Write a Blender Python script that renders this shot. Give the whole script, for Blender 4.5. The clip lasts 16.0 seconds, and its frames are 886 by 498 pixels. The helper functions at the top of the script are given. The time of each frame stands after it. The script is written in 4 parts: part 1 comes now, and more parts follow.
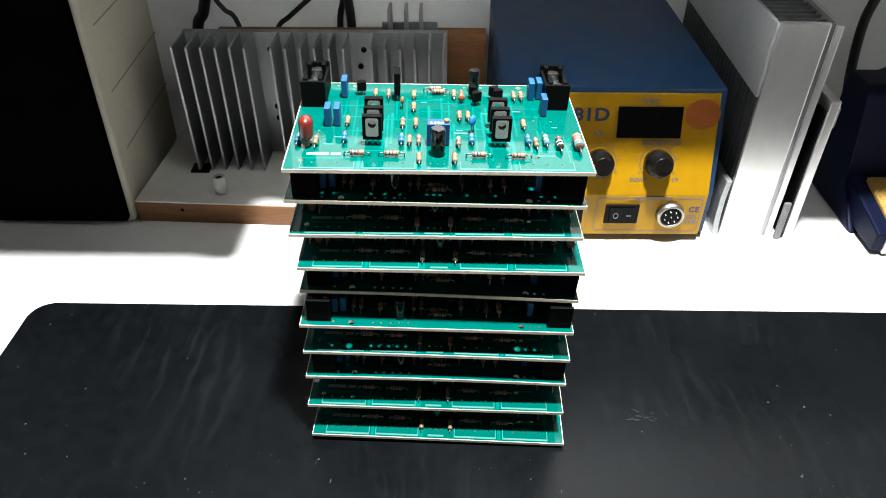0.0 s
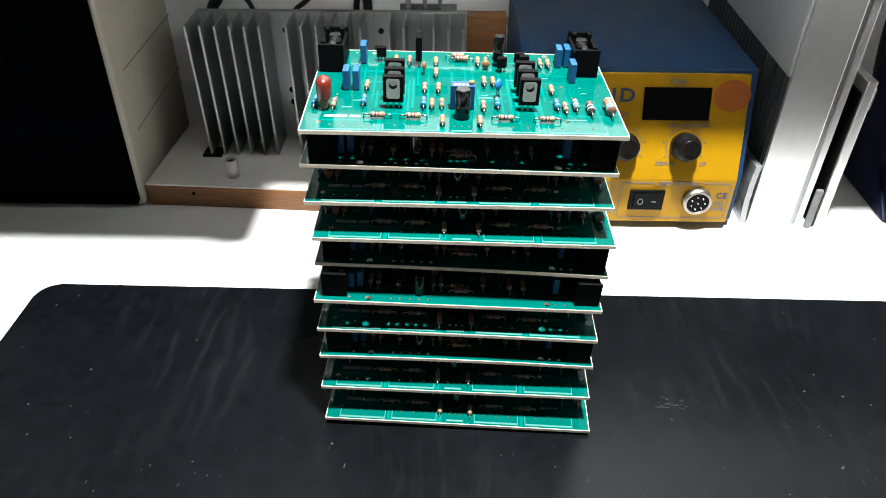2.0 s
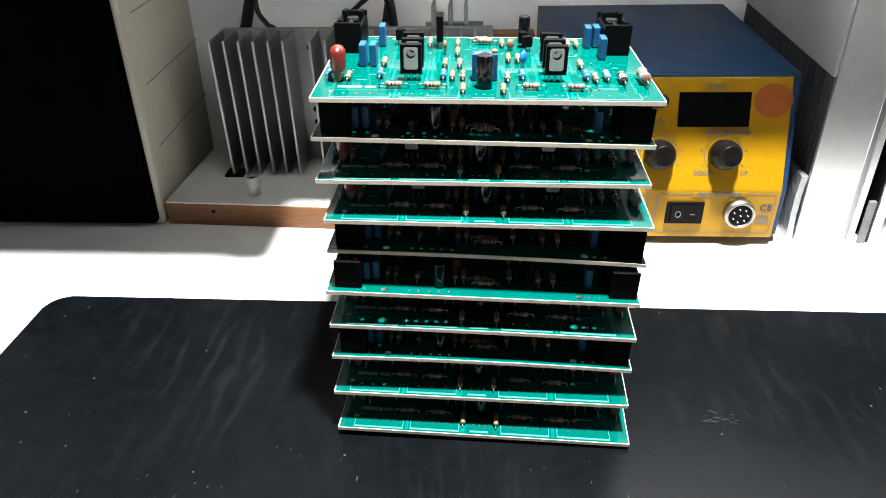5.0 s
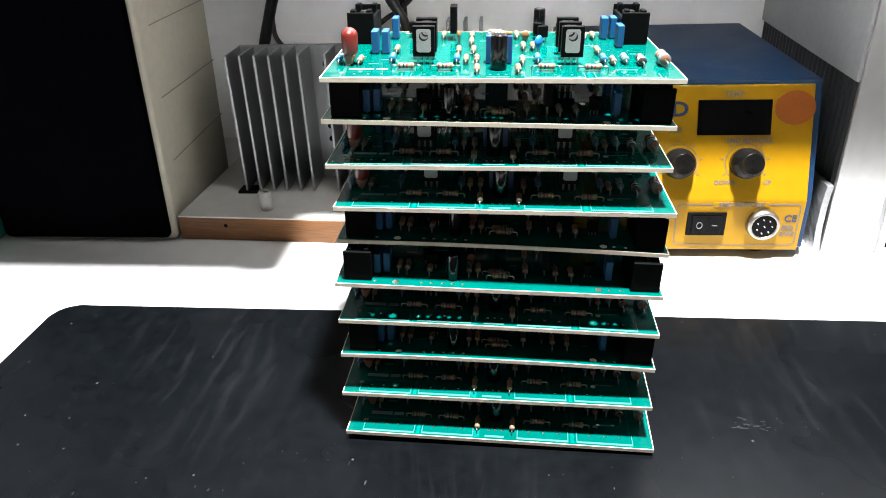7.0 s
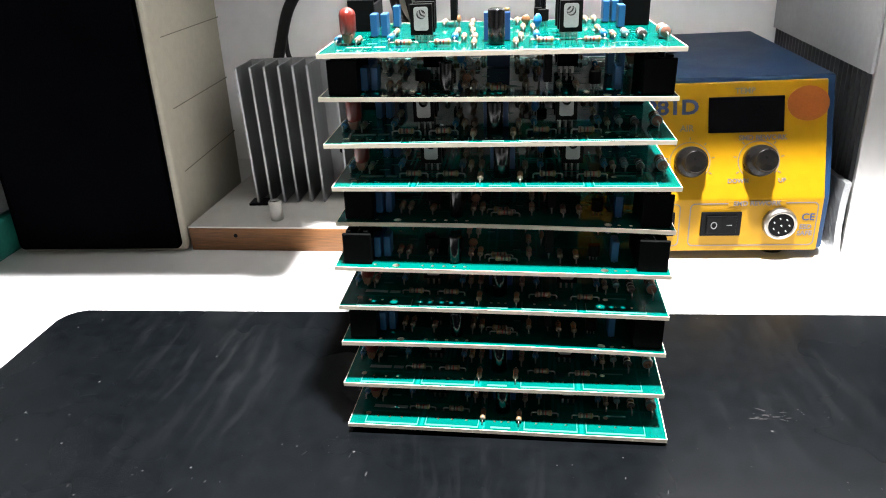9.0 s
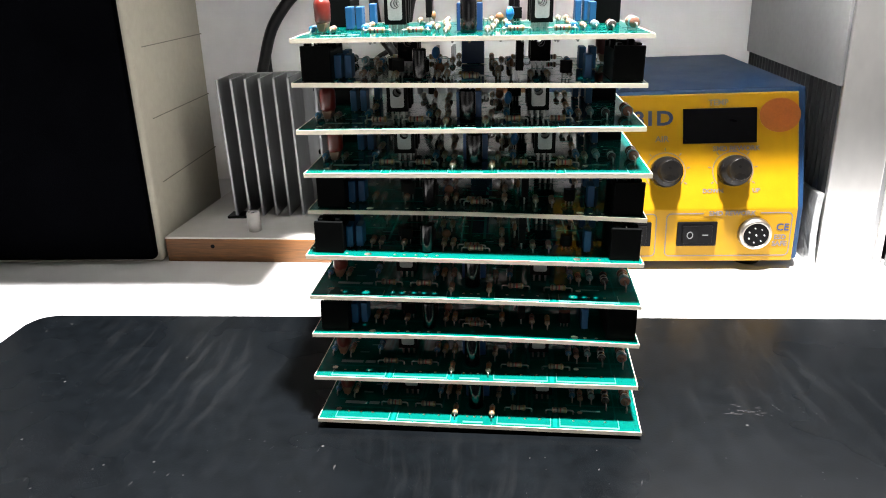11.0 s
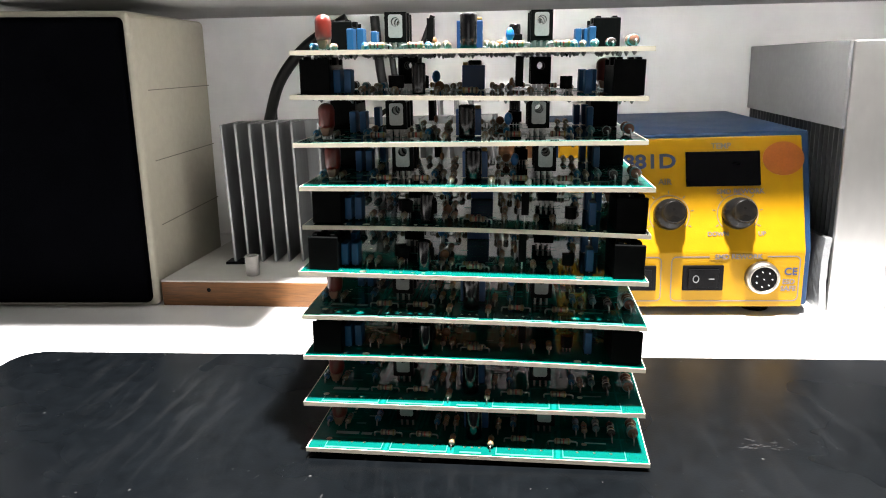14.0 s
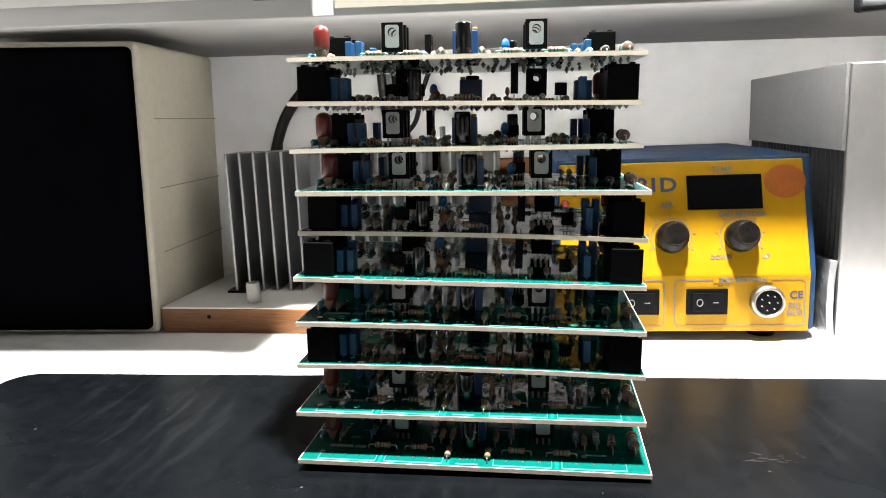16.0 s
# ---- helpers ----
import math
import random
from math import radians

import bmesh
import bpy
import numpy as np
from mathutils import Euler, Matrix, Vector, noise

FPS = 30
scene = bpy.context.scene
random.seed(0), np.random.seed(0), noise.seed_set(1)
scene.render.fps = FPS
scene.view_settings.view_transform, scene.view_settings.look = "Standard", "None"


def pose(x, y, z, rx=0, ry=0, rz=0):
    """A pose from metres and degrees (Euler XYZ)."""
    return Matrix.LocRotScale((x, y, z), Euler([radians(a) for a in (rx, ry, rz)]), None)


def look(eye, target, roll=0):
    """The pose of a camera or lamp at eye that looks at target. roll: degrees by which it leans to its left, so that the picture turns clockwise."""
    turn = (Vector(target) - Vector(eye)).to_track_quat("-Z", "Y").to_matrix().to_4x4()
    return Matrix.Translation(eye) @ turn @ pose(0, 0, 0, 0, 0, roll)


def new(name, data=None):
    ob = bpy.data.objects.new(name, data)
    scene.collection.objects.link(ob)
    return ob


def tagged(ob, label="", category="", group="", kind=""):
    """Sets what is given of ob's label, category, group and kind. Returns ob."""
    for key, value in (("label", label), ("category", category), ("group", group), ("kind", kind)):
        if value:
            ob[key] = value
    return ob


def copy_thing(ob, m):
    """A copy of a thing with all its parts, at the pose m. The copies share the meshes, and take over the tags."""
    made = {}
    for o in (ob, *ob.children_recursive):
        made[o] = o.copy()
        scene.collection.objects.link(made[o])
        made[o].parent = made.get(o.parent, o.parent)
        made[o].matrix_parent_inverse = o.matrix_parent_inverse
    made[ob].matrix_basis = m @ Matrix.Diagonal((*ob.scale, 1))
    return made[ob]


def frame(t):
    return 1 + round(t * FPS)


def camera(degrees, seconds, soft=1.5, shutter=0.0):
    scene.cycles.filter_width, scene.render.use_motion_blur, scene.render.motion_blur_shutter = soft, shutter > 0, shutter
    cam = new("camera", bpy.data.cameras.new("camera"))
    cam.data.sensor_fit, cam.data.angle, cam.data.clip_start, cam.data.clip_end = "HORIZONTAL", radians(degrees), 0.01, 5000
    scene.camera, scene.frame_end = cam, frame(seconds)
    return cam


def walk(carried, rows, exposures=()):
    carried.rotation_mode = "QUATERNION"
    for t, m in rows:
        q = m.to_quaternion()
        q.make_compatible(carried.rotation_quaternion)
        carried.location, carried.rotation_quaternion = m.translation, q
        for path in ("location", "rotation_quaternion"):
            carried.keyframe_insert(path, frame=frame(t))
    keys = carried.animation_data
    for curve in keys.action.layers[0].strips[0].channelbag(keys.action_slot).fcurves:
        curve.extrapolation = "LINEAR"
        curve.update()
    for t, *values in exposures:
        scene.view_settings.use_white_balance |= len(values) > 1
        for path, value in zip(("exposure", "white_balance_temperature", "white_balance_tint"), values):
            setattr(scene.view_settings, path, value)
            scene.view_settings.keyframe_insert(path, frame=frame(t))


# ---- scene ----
cam = camera(63.6, 16.0, soft=1.0)
PATH = [
    (0, (0.00915, -0.00436, 0.30761), (0.002, 1.569, -0.927), 0.2),
    (0.5, (0.00660, -0.00381, 0.30227), (0.0, 1.575, -0.926), 0.4),
    (1, (0.00505, -0.00402, 0.29668), (-0.007, 1.578, -0.928), 0.4),
    (1.5, (0.00531, -0.00451, 0.29014), (-0.015, 1.585, -0.923), 0.2),
    (2, (0.00372, -0.00234, 0.28417), (-0.031, 1.589, -0.927), 0.1),
    (2.5, (0.00415, -0.00238, 0.27646), (-0.043, 1.608, -0.908), -0.1),
    (3, (0.00430, -0.00172, 0.26876), (-0.057, 1.62, -0.901), -0.2),
    (3.5, (0.00448, 0.00053, 0.25947), (-0.08, 1.641, -0.881), -0.4),
    (6, (0.00960, -0.00360, 0.23080), (-0.139, 1.728, -0.759), -2.1),
    (6.5, (0.00869, -0.00341, 0.22252), (-0.155, 1.747, -0.731), -2.0),
    (7, (0.00891, -0.00488, 0.21679), (-0.167, 1.755, -0.718), -2.2),
    (7.5, (0.01058, -0.00614, 0.21061), (-0.186, 1.761, -0.705), -2.5),
    (8, (0.01173, -0.00565, 0.20400), (-0.199, 1.772, -0.689), -2.9),
    (8.5, (0.01430, -0.00816, 0.20019), (-0.201, 1.793, -0.643), -3.3),
    (9, (0.01677, -0.00943, 0.19270), (-0.222, 1.796, -0.634), -3.6),
    (9.5, (0.01879, -0.01079, 0.18873), (-0.197, 1.812, -0.605), -3.1),
    (10, (0.02025, -0.01311, 0.18346), (-0.176, 1.818, -0.597), -2.8),
    (12.5, (0.02355, -0.01698, 0.15833), (-0.184, 1.882, -0.433), -2.5),
    (13, (0.02404, -0.01718, 0.15436), (-0.18, 1.891, -0.41), -2.3),
    (13.5, (0.02388, -0.01683, 0.15147), (-0.188, 1.901, -0.375), -2.1),
    (14, (0.02356, -0.01521, 0.14645), (-0.188, 1.91, -0.354), -2.1),
    (14.5, (0.02399, -0.01479, 0.14257), (-0.188, 1.918, -0.326), -2.3),
    (15, (0.02492, -0.01622, 0.13796), (-0.198, 1.925, -0.289), -2.6),
    (15.5, (0.02686, -0.01744, 0.13449), (-0.21, 1.934, -0.236), -2.6),
    (16, (0.02817, -0.01661, 0.12849), (-0.207, 1.938, -0.226), -2.2),
]
walk(cam, [(t, look(eye, target, roll)) for t, eye, target, roll in PATH],
     exposures=[(0, -0.98, 6350, 7), (3.5, -0.80, 6350, 8), (7, -0.33, 6350, 11), (10, -0.03, 6500, 12), (12.5, 0.04, 6600, 12), (16, 0.03, 6650, 12)])

# ---- light ----
LAMP = (0.10, 0.195, 0.96)
TABLE_Z = -0.007
lamp_data = bpy.data.lights.new("work_lamp_light", "AREA")
lamp_data.shape, lamp_data.size, lamp_data.energy, lamp_data.color = "DISK", 0.07, 84.0, (1.0, 0.985, 0.975)
lamp = new("work_lamp_light", lamp_data)
lamp.matrix_world = look(LAMP, (0.02, 0.32, 0.0))
# unseen fill light added behind the camera to brighten wall and fronts
front_fill_data = bpy.data.lights.new("window_light", "AREA")
front_fill_data.shape, front_fill_data.size, front_fill_data.size_y, front_fill_data.energy, front_fill_data.color = "RECTANGLE", 1.2, 0.9, 0.95, (0.95, 0.98, 1.0)
window_light = new("window_light", front_fill_data)
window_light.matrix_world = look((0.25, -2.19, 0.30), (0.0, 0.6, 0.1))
# unseen light added under the shelf, behind its lip, to brighten the wall
wall_fill_data = bpy.data.lights.new("strip_light", "AREA")
wall_fill_data.shape, wall_fill_data.size, wall_fill_data.size_y, wall_fill_data.energy, wall_fill_data.color = "RECTANGLE", 0.44, 0.006, 0.92, (1.0, 0.985, 0.96)
strip_light = new("strip_light", wall_fill_data)
# shelf tilted one degree so that its edges fit the camera's view
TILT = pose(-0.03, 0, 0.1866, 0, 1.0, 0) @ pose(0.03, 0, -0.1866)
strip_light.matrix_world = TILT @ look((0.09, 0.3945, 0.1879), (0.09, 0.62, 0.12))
world = bpy.data.worlds.new("room_light")
scene.world = world
world.use_nodes = True
world.node_tree.nodes["Background"].inputs[0].default_value = (0.9, 0.95, 1.0, 1)
world.node_tree.nodes["Background"].inputs[1].default_value = 0.01


# ---- materials ----
def material(name, color, rough=0.5, metal=0.0, scale=60.0, vary=0.12, bump=0.0, bump_scale=400.0, stretch=(1, 1, 1), gloss_vary=0.1,
             coat=0.0, island=0.0, spec=0.5, dirt=None, dirt_amount=0.0, dirt_scale=25.0):
    """A surface with a colour that varies at two scales, uneven gloss and fine relief."""
    m = bpy.data.materials.new(name)
    m.use_nodes = True
    n, link = m.node_tree.nodes, m.node_tree.links
    b = n["Principled BSDF"]
    b.inputs["Roughness"].default_value, b.inputs["Metallic"].default_value = rough, metal
    b.inputs["Specular IOR Level"].default_value = spec
    if coat:
        b.inputs["Coat Weight"].default_value, b.inputs["Coat Roughness"].default_value = coat, 0.08
    tc, mp = n.new("ShaderNodeTexCoord"), n.new("ShaderNodeMapping")
    mp.inputs["Scale"].default_value = stretch
    link.new(tc.outputs["Object"], mp.inputs["Vector"])
    big, fine = n.new("ShaderNodeTexNoise"), n.new("ShaderNodeTexNoise")
    for tex, s, d in ((big, scale, 3.0), (fine, scale * 9, 2.0)):
        tex.inputs["Scale"].default_value, tex.inputs["Detail"].default_value = s, d
        link.new(mp.outputs["Vector"], tex.inputs["Vector"])
    add = n.new("ShaderNodeMath")
    add.operation = "ADD"
    link.new(big.outputs["Fac"], add.inputs[0]), link.new(fine.outputs["Fac"], add.inputs[1])
    ramp = n.new("ShaderNodeMapRange")
    ramp.inputs["From Min"].default_value, ramp.inputs["From Max"].default_value = 0.7, 1.3
    ramp.inputs["To Min"].default_value, ramp.inputs["To Max"].default_value = 1 - vary, 1 + vary
    link.new(add.outputs[0], ramp.inputs["Value"])
    value = ramp.outputs[0]
    if island:
        info, mr, mul = n.new("ShaderNodeObjectInfo"), n.new("ShaderNodeMapRange"), n.new("ShaderNodeMath")
        mr.inputs["To Min"].default_value, mr.inputs["To Max"].default_value = 1 - island, 1 + island
        mul.operation = "MULTIPLY"
        link.new(info.outputs["Random"], mr.inputs["Value"])
        link.new(mr.outputs[0], mul.inputs[0]), link.new(value, mul.inputs[1])
        value = mul.outputs[0]
    mix = n.new("ShaderNodeVectorMath")
    mix.operation = "SCALE"
    mix.inputs[0].default_value = color
    link.new(value, mix.inputs["Scale"])
    out = mix.outputs[0]
    if dirt:
        dn, dr, dm = n.new("ShaderNodeTexNoise"), n.new("ShaderNodeMapRange"), n.new("ShaderNodeMix")
        dm.data_type = "RGBA"
        dn.inputs["Scale"].default_value, dn.inputs["Detail"].default_value = dirt_scale, 5.0
        dr.inputs["From Min"].default_value, dr.inputs["From Max"].default_value = 0.52, 0.75
        dr.inputs["To Max"].default_value = dirt_amount
        link.new(mp.outputs["Vector"], dn.inputs["Vector"])
        link.new(dn.outputs["Fac"], dr.inputs["Value"]), link.new(dr.outputs[0], dm.inputs[0])
        link.new(out, dm.inputs[6])
        dm.inputs[7].default_value = (*dirt, 1)
        out = dm.outputs[2]
    link.new(out, b.inputs["Base Color"])
    gr = n.new("ShaderNodeMapRange")
    gr.inputs["To Min"].default_value, gr.inputs["To Max"].default_value = max(0.03, rough - gloss_vary), min(1, rough + gloss_vary)
    link.new(big.outputs["Fac"], gr.inputs["Value"]), link.new(gr.outputs[0], b.inputs["Roughness"])
    if bump:
        bt, bp = n.new("ShaderNodeTexNoise"), n.new("ShaderNodeBump")
        bt.inputs["Scale"].default_value = bump_scale
        bp.inputs["Strength"].default_value, bp.inputs["Distance"].default_value = bump, 0.0006
        link.new(mp.outputs["Vector"], bt.inputs["Vector"])
        link.new(bt.outputs["Fac"], bp.inputs["Height"]), link.new(bp.outputs["Normal"], b.inputs["Normal"])
    return m


def mat_rubber():
    """Black glossy bench mat with pale wiped streaks and dust specks."""
    m = material("black_mat", (0.0022, 0.0029, 0.0036), 0.28, scale=14, vary=0.3, bump=0.05, bump_scale=900, gloss_vary=0.08, spec=0.14)
    n, link = m.node_tree.nodes, m.node_tree.links
    b = n["Principled BSDF"]
    tc = n.new("ShaderNodeTexCoord")
    mp = n.new("ShaderNodeMapping")
    mp.inputs["Scale"].default_value, mp.inputs["Rotation"].default_value = (110, 13, 1), (0, 0, radians(-18))
    warp, streak, where = n.new("ShaderNodeTexNoise"), n.new("ShaderNodeTexNoise"), n.new("ShaderNodeTexNoise")
    warp.inputs["Scale"].default_value = 16
    wm = n.new("ShaderNodeVectorMath")
    wm.operation = "MULTIPLY_ADD"
    wm.inputs[1].default_value = (0.025, 0.025, 0)
    link.new(tc.outputs["Object"], warp.inputs["Vector"])
    link.new(warp.outputs["Color"], wm.inputs[0]), link.new(tc.outputs["Object"], wm.inputs[2])
    link.new(wm.outputs[0], mp.inputs["Vector"])
    link.new(mp.outputs[0], streak.inputs["Vector"])
    streak.inputs["Scale"].default_value, streak.inputs["Detail"].default_value = 1.6, 5
    link.new(tc.outputs["Object"], where.inputs["Vector"])
    where.inputs["Scale"].default_value = 9
    r1, r2, mul = n.new("ShaderNodeMapRange"), n.new("ShaderNodeMapRange"), n.new("ShaderNodeMath")
    r1.inputs["From Min"].default_value, r1.inputs["From Max"].default_value = 0.5, 0.8
    r2.inputs["From Min"].default_value, r2.inputs["From Max"].default_value = 0.42, 0.7
    r1.inputs["To Max"].default_value = 0.0070
    mul.operation = "MULTIPLY"
    link.new(streak.outputs["Fac"], r1.inputs["Value"]), link.new(where.outputs["Fac"], r2.inputs["Value"])
    link.new(r1.outputs[0], mul.inputs[0]), link.new(r2.outputs[0], mul.inputs[1])
    vor, r3 = n.new("ShaderNodeTexVoronoi"), n.new("ShaderNodeMapRange")
    vor.inputs["Scale"].default_value = 95
    link.new(tc.outputs["Object"], vor.inputs["Vector"])
    r3.inputs["From Min"].default_value, r3.inputs["From Max"].default_value = 0.07, 0.03
    r3.inputs["To Max"].default_value = 0.05
    link.new(vor.outputs["Distance"], r3.inputs["Value"])
    keep, mul2 = n.new("ShaderNodeMath"), n.new("ShaderNodeMath")
    keep.operation, keep.inputs[1].default_value, mul2.operation = "GREATER_THAN", 0.5, "MULTIPLY"
    sep = n.new("ShaderNodeSeparateColor")
    link.new(vor.outputs["Color"], sep.inputs[0]), link.new(sep.outputs[0], keep.inputs[0])
    link.new(keep.outputs[0], mul2.inputs[0]), link.new(r3.outputs[0], mul2.inputs[1])
    tot = n.new("ShaderNodeMath")
    tot.operation = "ADD"
    link.new(mul.outputs[0], tot.inputs[0]), link.new(mul2.outputs[0], tot.inputs[1])
    comb, addc = n.new("ShaderNodeCombineColor"), n.new("ShaderNodeVectorMath")
    for i in range(3):
        link.new(tot.outputs[0], comb.inputs[i])
    old = b.inputs["Base Color"].links[0].from_socket
    link.new(old, addc.inputs[0]), link.new(comb.outputs[0], addc.inputs[1])
    link.new(addc.outputs[0], b.inputs["Base Color"])
    return m


M_TABLE = material("white_laminate", (0.70, 0.70, 0.69), 0.42, scale=7, vary=0.03, bump=0.05, dirt=(0.54, 0.52, 0.48), dirt_amount=0.22, dirt_scale=18)
M_MAT = mat_rubber()
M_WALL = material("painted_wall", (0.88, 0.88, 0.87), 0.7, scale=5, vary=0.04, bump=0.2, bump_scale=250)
# unseen walls and ceiling are coloured dark to cut the light they bounce
M_ROOM = material("dark_room_paint", (0.16, 0.155, 0.15), 0.8, scale=3, vary=0.05)
M_SHELF = material("shelf_paint", (0.33, 0.33, 0.32), 0.5, scale=8, vary=0.08, bump=0.1, stretch=(0.3, 1, 1))
M_CREAM = material("cream_vinyl", (0.36, 0.337, 0.272), 0.55, scale=20, vary=0.06, bump=0.25, bump_scale=700, dirt=(0.42, 0.37, 0.27), dirt_amount=0.3)
M_GRILLE = material("black_cloth", (0.0012, 0.0013, 0.0018), 0.8, scale=40, vary=0.25, bump=0.5, bump_scale=1400, spec=0.0)
M_GROOVE = material("groove_line", (0.15, 0.14, 0.11), 0.7, scale=50)
M_MELAMINE = material("melamine_top", (0.50, 0.49, 0.46), 0.4, scale=12, vary=0.05, bump=0.05, dirt=(0.31, 0.2976, 0.2604), dirt_amount=0.3)
M_WOOD = material("raw_wood_edge", (0.14, 0.054, 0.010), 0.6, scale=22, vary=0.35, stretch=(0.5, 3, 7), bump=0.3)
M_ALU = material("extruded_aluminium", (0.286, 0.2915, 0.297), 0.42, 0.85, scale=30, vary=0.12, stretch=(1, 1, 0.08), bump=0.1, dirt=(0.165, 0.165, 0.1595), dirt_amount=0.5)
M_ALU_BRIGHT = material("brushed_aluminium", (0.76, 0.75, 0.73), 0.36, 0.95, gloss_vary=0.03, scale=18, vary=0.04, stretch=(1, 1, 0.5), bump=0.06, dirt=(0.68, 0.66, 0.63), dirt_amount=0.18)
M_COVER = material("dull_sheet_metal", (0.34, 0.345, 0.345), 0.5, 0.5, scale=26, vary=0.06, bump=0.12, bump_scale=900, dirt=(0.28, 0.28, 0.275), dirt_amount=0.35)
M_ALU_DARK = material("dark_alu_fins", (0.096, 0.1, 0.104), 0.5, 0.6, scale=30, vary=0.2, stretch=(1, 1, 0.1))
M_BLUE_CASE = material("blue_powder_coat", (0.0050, 0.0265, 0.071), 0.5, scale=40, vary=0.1, bump=0.35, bump_scale=1500, spec=0.25)
M_YELLOW = material("yellow_panel", (0.2760, 0.146, 0.0010), 0.42, scale=16, vary=0.05, bump=0.08, bump_scale=900, spec=0.2)
M_PRINT_BLUE = material("blue_print", (0.0074, 0.0217, 0.0744), 0.5, vary=0.1)
M_PRINT_GREY = material("grey_print", (0.11, 0.092, 0.085), 0.5, vary=0.1)
M_ORANGE = material("orange_sticker", (0.2232, 0.0558, 0.005), 0.4, scale=90, vary=0.12)
M_BLACK = material("black_plastic", (0.0037, 0.0037, 0.004), 0.38, scale=60, vary=0.2, bump=0.1, spec=0.05)
M_KNOB = material("worn_black_knob", (0.0043, 0.004, 0.0037), 0.3, scale=80, vary=0.3, spec=0.1, dirt=(0.05, 0.036, 0.016), dirt_amount=0.28, dirt_scale=120)
M_SCREEN = material("dark_display", (0.002, 0.002, 0.0025), 0.3, vary=0.05, spec=0.08)
M_CHROME = material("nickel_ring", (0.30, 0.28, 0.25), 0.38, 1.0, scale=90, vary=0.12)
M_WHITE_MARK = material("white_mark", (0.4125, 0.4125, 0.407), 0.5, vary=0.05)
M_NAVY = material("navy_paint", (0.0016, 0.0030, 0.0150), 0.5, scale=30, vary=0.15, bump=0.2, bump_scale=1100, spec=0.12)
M_SPONGE = material("yellow_sponge", (0.341, 0.1984, 0.0372), 0.9, scale=60, vary=0.35, bump=0.8, bump_scale=500, dirt=(0.124, 0.062, 0.0186), dirt_amount=0.7, dirt_scale=60)
M_FOAM = material("grey_wrap", (0.125, 0.13, 0.13), 0.6, scale=120, vary=0.25, bump=0.7, bump_scale=600)
M_TEAL = material("teal_plastic", (0.0124, 0.1488, 0.1178), 0.45, scale=30, vary=0.2)
M_CABLE = material("black_rubber_cable", (0.0015, 0.0015, 0.0015), 0.5, scale=60, vary=0.2)
M_CUP = material("white_nylon", (0.30, 0.29, 0.27), 0.4, scale=60, vary=0.05)
M_MASK = material("green_solder_mask", (0.0, 0.078, 0.062), 0.055, scale=70, vary=0.10, bump=0.006, bump_scale=300, gloss_vary=0.02, spec=0.24)
M_TRACE = material("green_mask_over_copper", (0.001, 0.118, 0.099), 0.055, scale=70, vary=0.1, gloss_vary=0.02, spec=0.24)
M_FR4 = material("bare_laminate_edge", (0.68, 0.63, 0.50), 0.6, scale=60, vary=0.05, bump=0.05)
M_SILK = material("white_legend_ink", (0.046, 0.165, 0.142), 0.5, scale=200, vary=0.08)
M_PATCH = material("white_label_patch", (0.186, 0.248, 0.2294), 0.55, scale=200, vary=0.06)
M_SOLDER = material("tin_solder", (0.238, 0.245, 0.245), 0.3, 1.0, scale=300, vary=0.1)
M_LEAD = material("tinned_wire", (0.363, 0.3575, 0.341), 0.3, 1.0, scale=200, vary=0.1)
M_BEIGE = material("beige_lacquer", (0.225, 0.178, 0.126), 0.38, scale=300, vary=0.08, island=0.12)
M_RBLUE = material("blue_lacquer", (0.0124, 0.124, 0.248), 0.3, scale=300, vary=0.08, island=0.15)
M_RCYAN = material("pale_cyan_lacquer", (0.0992, 0.2108, 0.2294), 0.3, scale=300, vary=0.1)
M_RDARK = material("dark_glass_body", (0.035, 0.030, 0.027), 0.18, scale=300, vary=0.3)
M_RBROWN = material("brown_glass", (0.19, 0.088, 0.060), 0.2, scale=300, vary=0.2)
M_BAND_BROWN = material("brown_band", (0.0992, 0.031, 0.0124), 0.4, vary=0.1)
M_BAND_ORANGE = material("orange_band", (0.372, 0.1054, 0.0124), 0.4, vary=0.1)
M_BAND_RED = material("red_band", (0.2604, 0.0186, 0.0124), 0.4, vary=0.1)
M_BAND_GOLD = material("gold_band", (0.2232, 0.1364, 0.0372), 0.35, 0.3, vary=0.1)
M_BAND_DARK = material("dark_band", (0.0124, 0.0186, 0.031), 0.4, vary=0.1)
M_BOXCAP = material("blue_box_capacitor", (0.0002, 0.062, 0.170), 0.5, scale=200, vary=0.08, island=0.1)
M_TRIM = material("deep_blue_plastic", (0.002, 0.042, 0.145), 0.4, scale=200, vary=0.08)
M_REDCAP = material("red_brown_lacquer", (0.115, 0.0105, 0.006), 0.34, scale=120, vary=0.12, coat=0.08)
M_REDCAP_FOOT = material("pale_brown_lacquer", (0.1562, 0.0825, 0.0477), 0.3, scale=120, vary=0.15)
M_EPOXY = material("black_epoxy", (0.0037, 0.0037, 0.0037), 0.45, scale=200, vary=0.2, spec=0.03)
M_TAB = material("tinned_back_plate", (0.30, 0.30, 0.29), 0.45, 0.3, scale=150, vary=0.1)
M_SLEEVE = material("black_pvc_sleeve", (0.0019, 0.0019, 0.0022), 0.16, scale=100, vary=0.1, spec=0.5)
M_CAN = material("dark_can_top", (0.005, 0.005, 0.0056), 0.22, 0.0, vary=0.08)
M_DISC = material("brown_ceramic", (0.186, 0.0806, 0.031), 0.4, scale=200, vary=0.12)
M_BLUEDROP = material("blue_ceramic", (0.0124, 0.1364, 0.372), 0.3, scale=200, vary=0.1)
